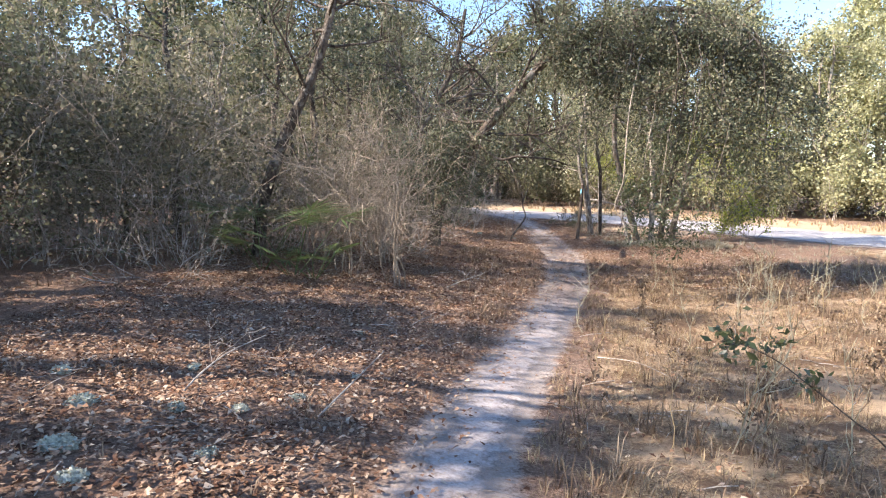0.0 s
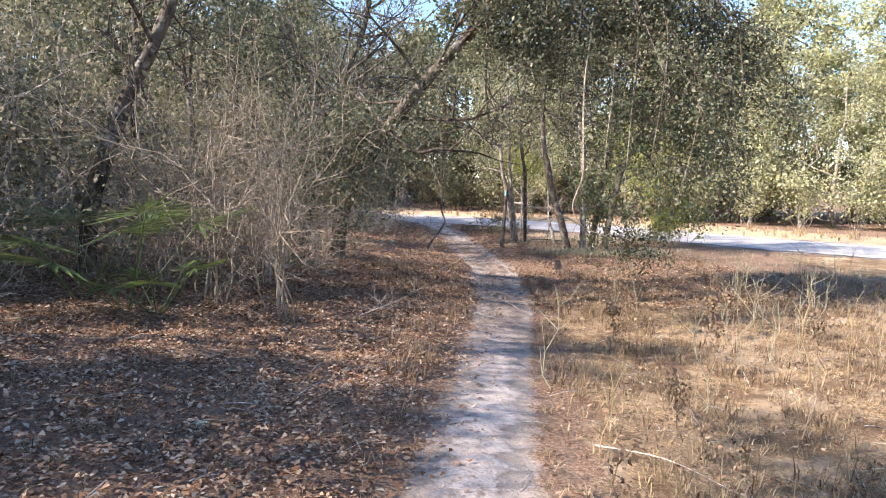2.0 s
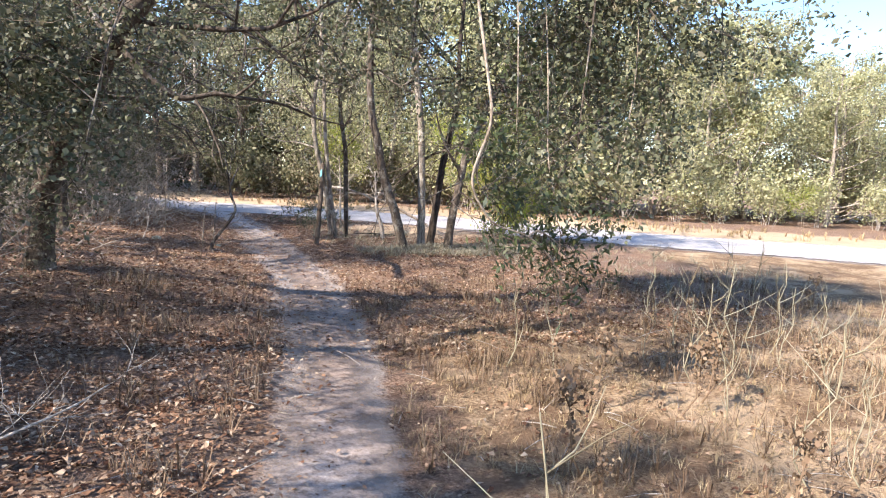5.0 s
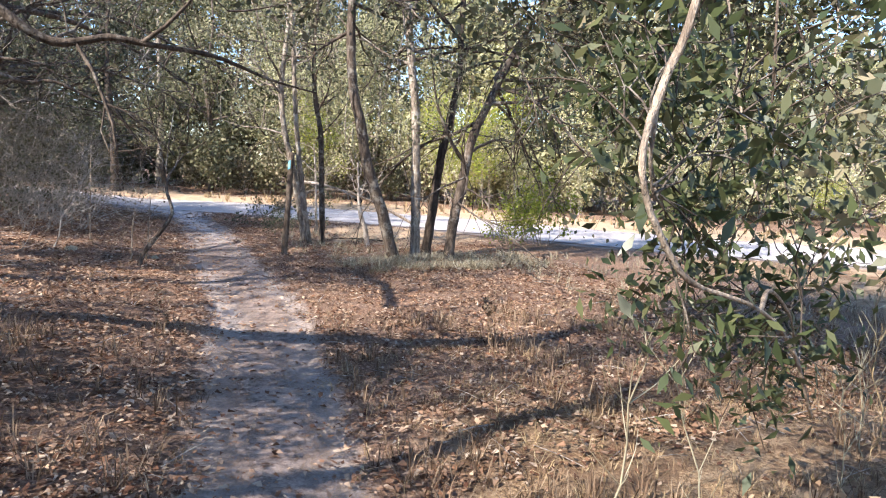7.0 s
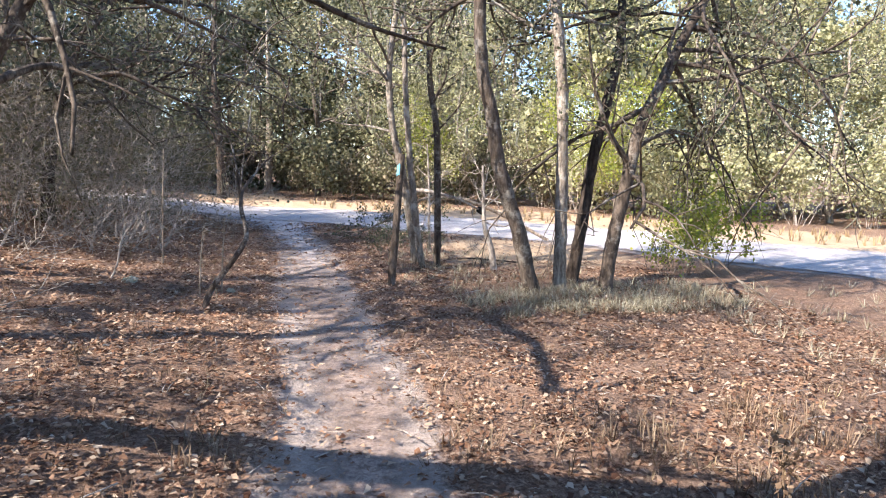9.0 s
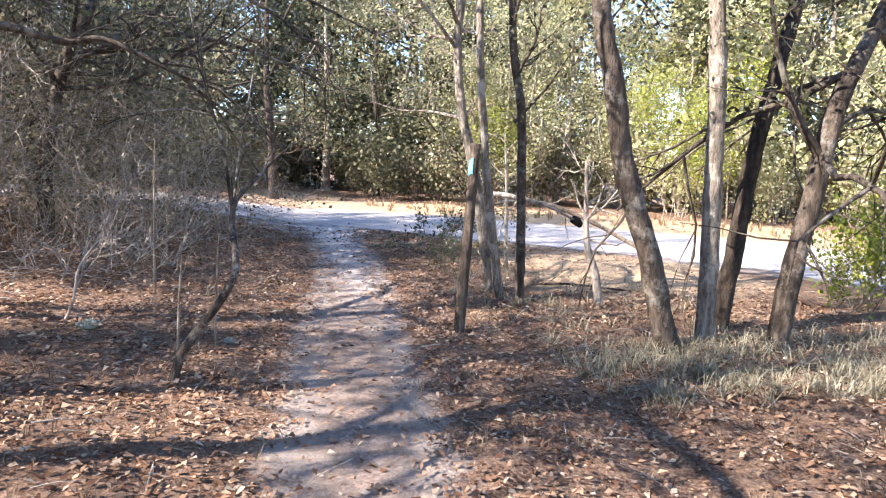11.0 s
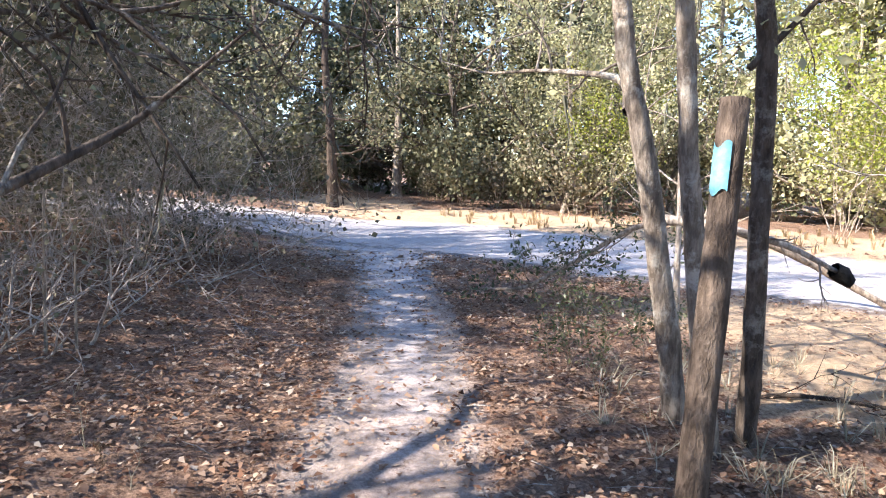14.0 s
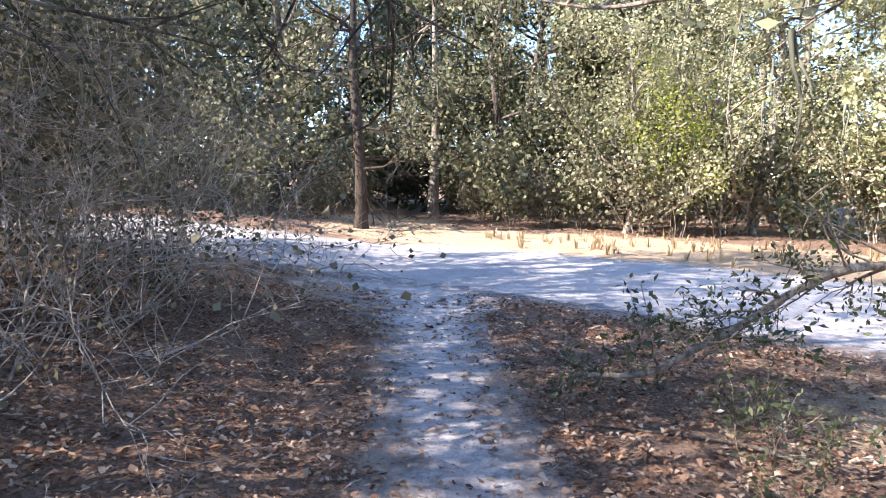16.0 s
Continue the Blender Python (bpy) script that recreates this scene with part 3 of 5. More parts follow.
# the left trees with y under 10 are out of view, added to shade the ground
for x, y, k in [(-6.8, 13.5, 0.42), (-8.5, 11.8, 0.5), (-6.6, 18.0, 0.54), (-7.4, 20.5, 0.58), (-9.5, 16, 0.55), (-12, 10, 0.6), (-6.9, 1.2, 0.74), (-7.0, 3.2, 0.74), (-7.0, 5.6, 0.6), (-8.0, 8.6, 0.45), (-7.2, -1.0, 0.7), (-8.6, 2.2, 0.58), (-6.8, 7.3, 0.6), (-8.4, 4.6, 0.62), (-8.6, 6.6, 0.66), (-6.9, 9.5, 0.42), (-5.6, 13.2, 0.36),
                (-4.8, 22.8, 0.42), (-4.4, 24.8, 0.5), (-4.2, 26.8, 0.62), (-2.7, 29.2, 0.95), (-5.2, 29.0, 1.0), (-6.2, 25.2, 0.55), (-9, 25, 0.62), (-11, 28, 0.8), (-13.5, 22, 0.75), (-10.5, 19.5, 0.6)]:
    plant(olive[int(r.integers(3))], x, y, r.uniform(0, 6.28), k * r.uniform(0.95, 1.05))
# unseen trees behind and beside the walk, added to close the place
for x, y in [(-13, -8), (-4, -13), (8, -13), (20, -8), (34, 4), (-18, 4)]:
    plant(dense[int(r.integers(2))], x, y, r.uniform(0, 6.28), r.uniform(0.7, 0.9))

# low growth under the wood's edge
r = np.random.default_rng(22)
under = [bush("understory_bush", 2.4, 0.9, r, WOODS_LEAF, TWIG, "bushy olive undergrowth along the wood", 7, 1700, 0.13, 1, (6, 5), group="undergrowth", sigma=0.22),
         bush("understory_bush", 1.8, 1.0, r, THICKET_LEAF, DEAD_TWIG, "dry brown undergrowth with pale stems", 8, 1400, 0.11, 1, (6, 5), group="undergrowth", sigma=0.2)]
spots = []
for k in range(30):
    x = -13 + k * 1.15
    if not 0.2 < x < 4.4:
        spots.append((x + r.uniform(-0.4, 0.4), float(np.interp(x, [-13, 0, 4.5, 8, 12, 22], [37, 38.5, 40.5, 37.2, 36.4, 31.5])) + r.uniform(-0.3, 1.2)))
spots += [(0.4, 45), (2.2, 50), (4.5, 46), (3.0, 52), (-0.2, 42.5), (5.0, 43), (1.5, 53)]
spots += [(-20 + 2.2 * k, 55 + 3 * math.sin(k * 1.7)) for k in range(19)]
stand(under, spots, r, 0.8, 1.3)
for x, y in [(-18, 30), (-17, 25), (-18, 19), (-17, 13), (-16, 8), (-22, 34), (-20, 40), (40, 30), (44, 24), (48, 18)]:
    plant(under[0], x, y, r.uniform(0, 6.28), r.uniform(2.2, 3.0))
sun_bush = bush("sunlit_bush", 2.2, 1.1, r, SUN_PALED_LEAF, DEAD_TWIG, "dry sunlit bush, sun haze put into its pale straw-coloured leaves", 10, 2000, 0.09, 1, (6, 5), sigma=0.2, group="bushes beyond the track")
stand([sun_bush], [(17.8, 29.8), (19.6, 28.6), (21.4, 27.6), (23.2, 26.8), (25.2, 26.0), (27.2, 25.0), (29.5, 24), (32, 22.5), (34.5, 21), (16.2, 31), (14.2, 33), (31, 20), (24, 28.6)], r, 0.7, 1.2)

# ---- the thicket ----
r = np.random.default_rng(23)
tangle = [bush("thicket_shrub", 3.0, 1.7, r, THICKET_LEAF, TWIG, "tangled grey shrub of thin twigs with small dull leaves", 9, 2600, 0.05, 2, (6, 5, 4), group="thicket shrubs", lift=-0.02, sigma=0.24, wiggle=0.4, cross=1.3, thick=0.009),
          bush("thicket_shrub", 2.4, 1.9, r, THICKET_LEAF, DEAD_TWIG, "tangled bleached shrub, nearly leafless", 11, 600, 0.045, 2, (6, 5, 4), group="thicket shrubs", lift=-0.03, sigma=0.24, wiggle=0.45, cross=1.4, thick=0.008),
          bush("thicket_shrub", 3.3, 1.5, r, THICKET_LEAF, DEAD_TWIG, "dense thicket shrub with pale stems and grey-olive leaves", 7, 4000, 0.055, 2, (5, 5, 5), group="thicket shrubs", lift=0.0, sigma=0.28, wiggle=0.35, cross=1.2, thick=0.01)]
# the three shrubs at y 5 and under are unseen, added for shade
spots = [(-7.2, 10.6), (-6.0, 10.9), (-4.9, 11.0), (-4.2, 11.5), (-3.2, 12.2), (-8.5, 10.2), (-9.8, 9.6), (-3.6, 13.0), (-5.2, 12.6), (-7.0, 12.4),
         (-1.6, 21.6), (-2.8, 21.8), (-1.0, 23.0), (-2.2, 23.8), (-1.4, 25.2), (-0.7, 26.8), (-2.2, 26.6), (-1.2, 28.3), (-0.5, 29.3), (-2.6, 28.6), (-3.8, 29.4), (-5.0, 24.4),
         (-8.4, 13.8), (-7.4, 5.0), (-7.2, 2.6), (-7.0, -0.6), (-6.6, 10.2), (-5.4, 10.3), (-4.3, 10.5), (-7.9, 9.8), (-2.6, 13.6), (-1.8, 22.4), (-1.9, 27.6), (-0.9, 30.1), (-2.2, 30.3), (-0.35, 28.2)]
stand(tangle, spots, r, 0.85, 1.25)
for x, y in [(-0.1, 24.7), (0.0, 25.9), (-0.5, 25.3), (0.2, 27.2), (-0.2, 26.5), (-0.9, 24.1), (-1.0, 22.8)]:
    plant(tangle[1], x, y, r.uniform(0, 6.28), r.uniform(0.95, 1.15))
for x, y in [(-3.6, 15.0), (-4.6, 16.2), (-3.9, 17.6), (-4.8, 19.0), (-3.8, 20.2), (-5.6, 17.4), (-5.8, 14.6), (-5.8, 20.6), (-2.9, 14.2), (-0.9, 14.5), (-1.5, 13.8)]:
    plant(tangle[int(r.integers(3))], x, y, r.uniform(0, 6.28), r.uniform(0.6, 0.78))

# ---- hero trees ----
r = np.random.default_rng(31)


def hero_oak():
    """The live oak whose limb arches over the footpath and droops on the far side."""
    path = [(-0.35, 15.7, -0.5), (-0.15, 15.2, 0.7), (0.3, 14.2, 1.6), (0.78, 13.35, 2.35), (1.45, 13.5, 3.15), (2.35, 13.6, 4.05), (3.5, 13.3, 4.6), (4.6, 12.9, 4.6), (5.6, 12.7, 4.2), (6.1, 12.7, 3.7)]
    root, b, line, rad, wood = trunk_tree("live_oak", path[0], path, [0.16, 0.13, 0.115, 0.10, 0.085, 0.07, 0.055, 0.04, 0.02], BARK, "old live oak with mottled bark, its limb arching over the footpath")
    tips = []
    limbs(line, rad, wood, tips, 11, 1.9, r, 0.45, 1.0, 2, (3, 4, 4), -0.10, (0.15, -0.1, -0.55))
    limbs(line, rad, wood, tips, 14, 2.0, r, 0.30, 1.0, 2, (3, 5, 4), 0.05, (-0.1, 0.0, 0.5))
    limbs(line, rad, wood, tips, 5, 1.6, r, 0.68, 0.95, 2, (3, 4, 4), -0.16, (0.2, -0.5, -0.7))
    # the curtain of drooping branches on the far side of the path
    for k in range(34):
        x = r.uniform(2.2, 6.3)
        i = int(np.argmin(np.abs(line[:, 0] + b[0] - x) + (line[:, 2] < 2) * 9))
        floor_z = max(0.35, 2.3 - 0.5 * (x - 2.2)) + r.uniform(0, 1.6)
        p0 = line[i]
        p2 = np.array((x + r.uniform(-0.5, 0.5), r.uniform(11.0, 13.8), floor_z)) - b
        p1 = (p0 + p2) / 2 + np.array((r.uniform(-0.3, 0.3), r.uniform(-0.4, 0.2), 0.5))
        q = smooth_line([p0, p1, p2], 5)
        if not clear_of_walk(q + b, 0.6, 2.2).all():
            continue
        tube(wood, q, np.linspace(0.02, 0.005, len(q)), 5, 0.05, r)
        for _ in range(9):
            j = int(r.integers(2, len(q)))
            grow(wood, tips, q[j], r.standard_normal(3) * np.array((1, 1, 0.6)) + np.array((0.1, -0.1, -0.15)), r.uniform(0.5, 1.0), 0.006, 1, r, (5, 5), 0.35, -0.04, (4, 3, 3), 0.9, 0.55, 4)
    # leafy shoots that hang before the foot of the trunk
    for k in range(9):
        x = r.uniform(-1.3, 0.5)
        i = int(np.argmin(np.abs(line[:, 0] + b[0] - max(x, -0.1)) + (line[:, 2] > 3.5) * 9))
        p0 = line[min(len(line) - 1, i + int(r.integers(2, 9)))]
        p2 = np.array((x, r.uniform(12.2, 13.8), r.uniform(0.5, 2.0))) - b
        q = smooth_line([p0, (p0 + p2) / 2 + np.array((r.uniform(-0.3, 0.3), -0.2, 0.4)), p2], 5)
        tube(wood, q, np.linspace(0.016, 0.005, len(q)), 5, 0.05, r)
        for _ in range(8):
            j = int(r.integers(3, len(q)))
            grow(wood, tips, q[j], r.standard_normal(3) * np.array((1, 1, 0.7)), r.uniform(0.4, 0.9), 0.006, 1, r, (5, 5), 0.35, -0.02, (4, 3, 3), 0.9, 0.55, 4)
    part("trunk", wood, BARK, root, smooth=True)
    low, thin = Geo(), Geo()
    low_tips = []
    for pts, rr in (([(3.6, 12.4, 3.7), (3.15, 11.4, 2.6), (2.92, 10.7, 1.75), (2.83, 10.42, 1.36), (2.76, 10.42, 1.12), (2.72, 10.42, 1.0), (2.73, 10.42, 0.89), (2.81, 10.42, 0.76), (2.91, 10.42, 0.67), (3.16, 10.42, 0.59), (3.36, 10.45, 0.45), (3.55, 10.5, 0.22)], 0.012),
                    ([(2.745, 10.42, 1.06), (2.77, 10.45, 0.95), (2.84, 10.5, 0.86)], 0.006), ([(3.16, 10.42, 0.59), (3.3, 10.5, 0.62), (3.55, 10.6, 0.5), (3.75, 10.7, 0.3)], 0.007),
                    ([(4.3, 12.3, 3.6), (4.0, 11.7, 2.6), (3.75, 11.2, 1.8), (3.6, 10.9, 1.15), (3.65, 10.8, 0.75)], 0.009), ([(3.9, 12.2, 3.4), (3.6, 11.5, 2.5), (3.35, 11.0, 1.8), (3.25, 10.8, 1.3)], 0.008),
                    ([(5.2, 12.3, 3.7), (5.1, 11.8, 2.7), (4.8, 11.4, 1.8), (4.5, 11.2, 1.0)], 0.008)):
        p = smooth_line(np.array(pts) - b, 5)
        tube(low, p, np.linspace(rr, rr * 0.4, len(p)), 6, 0.12, r)
        for _ in range(8):
            k = int(r.integers(len(p) // 3, len(p)))
            grow(thin, low_tips, p[k], (r.uniform(0.1, 0.9), r.uniform(0.0, 0.7), r.uniform(-0.4, 0.5)), 0.5, 0.004, 1, r, (4, 4), 0.3, -0.05, (4, 4, 3), 0.9, 0.6, 4)
    low_ob = part("low_branch", low, TWIG, root, "pale bent low branch", True)
    part("twig_spray", thin, BARK, low_ob, smooth=True)["kind"] = "stuff"
    crown = Geo()
    add_leaves(crown, around(tips, 11, 0.12, r), 0.048, r, 0.1, 0.3)
    part("crown", crown, OAK_LEAF, root)
    spray = Geo()
    add_leaves(spray, around(low_tips, 6, 0.06, r), 0.057, r, 0.0, 0.17)
    part("leaf_spray", spray, BIG_LEAF, root, "long leathery green leaves near the path")
    hang = Geo()
    p = np.concatenate(tips)
    strands(hang, p[r.integers(0, len(p), 40)], 0.5, r, 0.02)
    part("hanging_moss", hang, MOSS, root)["kind"] = "stuff"


hero_oak()


def plain_tree(name, path, radii, bark, label, count, length, leaves_per, size, leaf, lo=0.5, way=None, lift=0.08, depth=2, moss=0, extra=(), sides=10, kids=(3, 4, 3), sigma=0.15, leaf_floor=1.3):
    root, b, line, rad, wood = trunk_tree(name, path[0], path, radii, bark, label, sides=sides)
    tips, fork = [], Geo()
    limbs(line, rad, fork, tips, count, length, r, lo, 1.0, depth, kids, lift, way)
    for pts, rr in extra:
        p = smooth_line(np.array(pts, dtype=float) - b, 5)
        branch, small = Geo(), Geo()
        tube(branch, p, np.linspace(rr, rr * 0.14, len(p)), 7, 0.06, r)
        for _ in range(7):
            k = int(r.integers(len(p) // 3, len(p)))
            grow(small, tips, p[k], unit(p[-1] - p[0]) + 0.9 * r.standard_normal(3), 0.35 * np.linalg.norm(p[-1] - p[0]) * r.uniform(0.5, 1.1), rr * 0.35, 1, r, (3, 3), 0.3, 0.02, (4, 4, 3), 0.9, 0.6, 4)
        limb = part("limb", branch, bark, root, smooth=True)
        if small.count:
            part("twig_spray", small, bark, limb, smooth=True)["kind"] = "stuff"
    part("trunk", wood, bark, root, smooth=True)
    if fork.count:
        part("branch_work", fork, bark, root, smooth=True)["kind"] = "stuff"
    if leaves_per and tips:
        crown = Geo()
        at_ = around(tips, leaves_per, sigma, r)
        add_leaves(crown, at_[at_[:, 2] + b[2] > leaf_floor], size, r, 0.1, 0.3)
        part("crown", crown, leaf, root)
    if moss and tips:
        hang = Geo()
        p = np.concatenate(tips)
        strands(hang, p[r.integers(0, len(p), moss)], 0.5, r, 0.013)
        part("hanging_moss", hang, MOSS, root)["kind"] = "stuff"
    return root


# left side: the leaning tree and the pair by the path
plain_tree("leaning_tree", [(-3.35, 11.25, -0.2), (-3.2, 11.2, 0.9), (-2.95, 11.2, 1.65), (-2.72, 11.2, 2.25), (-2.38, 11.2, 2.92), (-2.14, 11.2, 3.55), (-1.95, 11.2, 4.3), (-1.75, 11.4, 5.4), (-1.3, 11.6, 6.4)], [0.11, 0.10, 0.085, 0.075, 0.06, 0.04], BARK, "leaning oak with lichen-spotted bark rising from the thicket", 13, 1.7, 4, 0.06, OAK_LEAF, 0.45, None, 0.05, moss=25,
           extra=(([(-1.98, 11.2, 4.1), (-1.5, 11.2, 4.35), (-0.9, 11.3, 4.5), (-0.2, 11.4, 4.45)], 0.03), ([(-2.6, 11.2, 2.5), (-2.9, 11.1, 2.9), (-2.75, 11.0, 3.4), (-2.6, 11.0, 3.9)], 0.02)))
plain_tree("path_oak", [(-1.05, 17.0, -0.35), (-0.98, 17.0, 0.3), (-0.92, 17.0, 0.9), (-0.78, 17.0, 2.1), (-0.3, 17.0, 3.2), (0.2, 17.1, 4.4), (0.4, 17.2, 5.6)], [0.12, 0.10, 0.09, 0.07, 0.04], BARK, "oak at the edge of the thicket, limbs reaching over the path", 20, 2.0, 3, 0.06, OAK_LEAF, 0.5, (0.25, -0.1, 0.35), 0.06, moss=25,
           extra=(([(-0.35, 17.0, 3.1), (0.1, 16.0, 2.85), (0.54, 15.3, 2.3), (0.86, 15.2, 1.95), (1.22, 15.2, 1.73), (1.61, 15.2, 1.81), (1.91, 15.2, 1.79), (2.39, 15.2, 1.76), (2.87, 15.25, 1.62), (3.3, 15.3, 1.55)], 0.055), ([(-0.3, 17.0, 3.1), (0.8, 17.6, 3.5), (2.0, 18.2, 3.4), (3.0, 18.8, 2.9)], 0.045)))
plain_tree("path_oak", [(-0.5, 19.8, -0.4), (-0.5, 19.8, 0.6), (-0.35, 19.9, 1.6), (0.1, 20.0, 2.6), (0.6, 20.2, 3.6), (0.8, 20.6, 4.8)], [0.11, 0.09, 0.08, 0.06, 0.03], BARK, "grey oak behind the thicket with thin leaves and spreading limbs", 20, 2.0, 4, 0.046, OAK_LEAF, 0.5, (0.25, 0.1, 0.3), 0.05, moss=25,
           extra=(([(-0.35, 19.9, 1.6), (0.0, 20.8, 1.95), (0.36, 21.5, 1.94), (0.74, 21.5, 1.99), (1.31, 21.5, 1.74), (1.62, 21.6, 1.62), (1.9, 21.8, 1.55)], 0.05), ([(0.2, 20.0, 2.8), (1.0, 21.2, 2.9), (2.0, 22.4, 2.7), (3.0, 23.4, 2.3)], 0.05)))
plain_tree("path_oak", [(-1.0, 24.5, -0.4), (-0.9, 24.4, 0.8), (-0.6, 24.5, 2.2), (0.0, 24.6, 3.4), (0.7, 24.8, 4.4)], [0.12, 0.1, 0.08, 0.05, 0.03], BARK, "spreading oak over the shaded corner by the track", 26, 2.4, 7, 0.06, OAK_LEAF, 0.42, (0.3, 0.2, 0.25), 0.03, moss=40, kids=(3, 4, 5),
           extra=(([(-0.5, 24.5, 2.4), (0.8, 25.2, 2.7), (2.2, 26.0, 2.5), (3.6, 26.8, 2.0)], 0.055), ([(0.2, 24.7, 3.6), (1.6, 25.0, 3.7), (3.0, 25.5, 3.3), (4.4, 26.0, 2.8)], 0.05)))

# right side: the group of oaks
plain_tree("oak", [(5.75, 19.2, -0.62), (5.5, 19.2, 0.14), (5.22, 19.2, 0.88), (5.08, 19.2, 1.54), (4.92, 19.2, 2.2), (4.9, 19.3, 3.4), (5.0, 19.4, 4.6), (5.2, 19.5, 6.0)], [0.10, 0.09, 0.082, 0.072, 0.06, 0.035], BARK, "rough-barked oak trunk leaning over the grey grass", 12, 1.7, 10, 0.052, OAK_LEAF, 0.68, None, 0.05, moss=20, leaf_floor=1.5)
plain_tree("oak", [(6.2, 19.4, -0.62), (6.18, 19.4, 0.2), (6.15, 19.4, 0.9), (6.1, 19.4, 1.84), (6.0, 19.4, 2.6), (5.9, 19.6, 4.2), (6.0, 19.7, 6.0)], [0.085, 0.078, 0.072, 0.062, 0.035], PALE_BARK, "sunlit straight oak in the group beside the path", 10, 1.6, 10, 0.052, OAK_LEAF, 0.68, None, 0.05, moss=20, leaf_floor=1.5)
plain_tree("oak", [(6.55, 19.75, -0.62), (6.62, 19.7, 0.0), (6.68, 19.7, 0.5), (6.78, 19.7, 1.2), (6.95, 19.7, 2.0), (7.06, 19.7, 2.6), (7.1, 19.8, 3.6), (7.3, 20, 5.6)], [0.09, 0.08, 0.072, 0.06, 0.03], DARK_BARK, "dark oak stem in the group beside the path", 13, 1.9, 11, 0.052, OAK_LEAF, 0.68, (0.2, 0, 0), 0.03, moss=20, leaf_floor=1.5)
plain_tree("oak", [(6.68, 19.1, -0.62), (6.76, 19.1, 0.0), (6.88, 19.1, 0.6), (7.04, 19.1, 1.45), (7.3, 19.15, 1.95), (7.75, 19.2, 2.8), (8.4, 19.3, 3.8), (9.2, 19.4, 4.6)], [0.095, 0.085, 0.075, 0.06, 0.03], BARK, "oak leaning away from the path with a full dark crown", 20, 2.1, 11, 0.052, OAK_LEAF, 0.35, (0.3, 0, -0.25), -0.05, moss=20,
           extra=(([(6.95, 19.1, 1.0), (6.6, 19.05, 1.4), (6.3, 19.0, 2.0), (6.1, 18.9, 2.8)], 0.045), ([(7.8, 19.2, 2.8), (8.8, 18.8, 2.6), (9.6, 18.6, 1.8), (10.0, 18.6, 0.8)], 0.04), ([(7.4, 19.2, 2.2), (8.2, 19.6, 1.8), (8.8, 19.7, 1.2), (9.0, 19.7, 0.5)], 0.03)))
yellow = bush("yellow_bush", 1.5, 1.2, r, YELLOW_LEAF, TWIG, "bright yellow-green bush by the white track", 9, 1900, 0.06, 2, (4, 4, 3))
put_master(yellow, 9.9, 20.9, 0.4, 0.95)
plant(yellow, 8.7, 20.4, 2.2, 0.7)
yellow2 = bush("yellow_sapling", 3.6, 0.9, r, YELLOW_LEAF, TWIG, "slender sapling with yellow-green leaves beyond the track", 4, 3800, 0.06, 2, (5, 4, 3), sigma=0.25)
put_master(yellow2, 12.6, 31.2, 1.0, 1.0)
plant(yellow2, 9.2, 36.2, 2.0, 0.9)
plant(yellow2, 14.0, 30.2, 3.0, 1.1)
plant(yellow2, 25.2, 24.4, 2.0, 0.45)

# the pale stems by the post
plain_tree("pale_tree", [(4.85, 21.65, -0.65), (4.8, 21.65, -0.3), (4.57, 21.65, 0.88), (4.46, 21.65, 1.3), (4.38, 21.65, 1.75), (4.35, 21.65, 2.4), (4.5, 21.8, 3.6), (4.6, 22, 5.4)], [0.07, 0.062, 0.055, 0.05, 0.045, 0.025], PALE_BARK, "pale lichen-covered tree leaning over the sand", 9, 1.3, 4, 0.05, SUN_PALED_LEAF, 0.62, (0, 0, 0.6), 0.06, moss=7,
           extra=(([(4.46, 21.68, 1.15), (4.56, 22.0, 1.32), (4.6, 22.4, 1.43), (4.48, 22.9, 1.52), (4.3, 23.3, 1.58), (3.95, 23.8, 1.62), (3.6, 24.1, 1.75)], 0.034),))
plain_tree("pale_tree", [(4.88, 21.25, -0.65), (4.8, 21.2, -0.45), (4.64, 21.2, 0.6), (4.54, 21.2, 1.5), (4.5, 21.2, 2.0), (4.45, 21.3, 3.4), (4.3, 21.3, 5.0)], [0.055, 0.05, 0.045, 0.04, 0.02], PALE_BARK, "slender pale tree beside the path", 8, 1.2, 4, 0.05, SUN_PALED_LEAF, 0.6, (0, 0, 0.6), 0.06, moss=7)
plain_tree("slim_tree", [(5.12, 21.4, -0.65), (5.1, 21.35, -0.3), (5.06, 21.35, 0.9), (5.02, 21.35, 1.55), (4.9, 21.35, 2.2), (4.9, 21.4, 3.4), (5.1, 21.4, 5)], [0.06, 0.052, 0.048, 0.04, 0.02], BARK, "slim tree with a dark lower trunk and pale upper stem", 8, 1.2, 4, 0.05, SUN_PALED_LEAF, 0.6, (0, 0, 0.6), 0.06, moss=6,
           extra=(([(4.95, 21.35, 1.35), (5.3, 21.3, 1.75), (5.6, 21.3, 2.2)], 0.02),))
plain_tree("dead_snag", [(5.84, 20.8, -0.68), (5.78, 20.8, -0.3), (5.66, 20.8, 0.05), (5.62, 20.8, 0.47), (5.59, 20.8, 0.95)], [0.055, 0.045, 0.03, 0.015], DEAD_TWIG, "small dead white snag with bare twigs", 10, 0.55, 0, 0.05, SUN_PALED_LEAF, 0.45, (0, 0, 0.4), 0.05, 1, kids=(3, 4), sides=8)
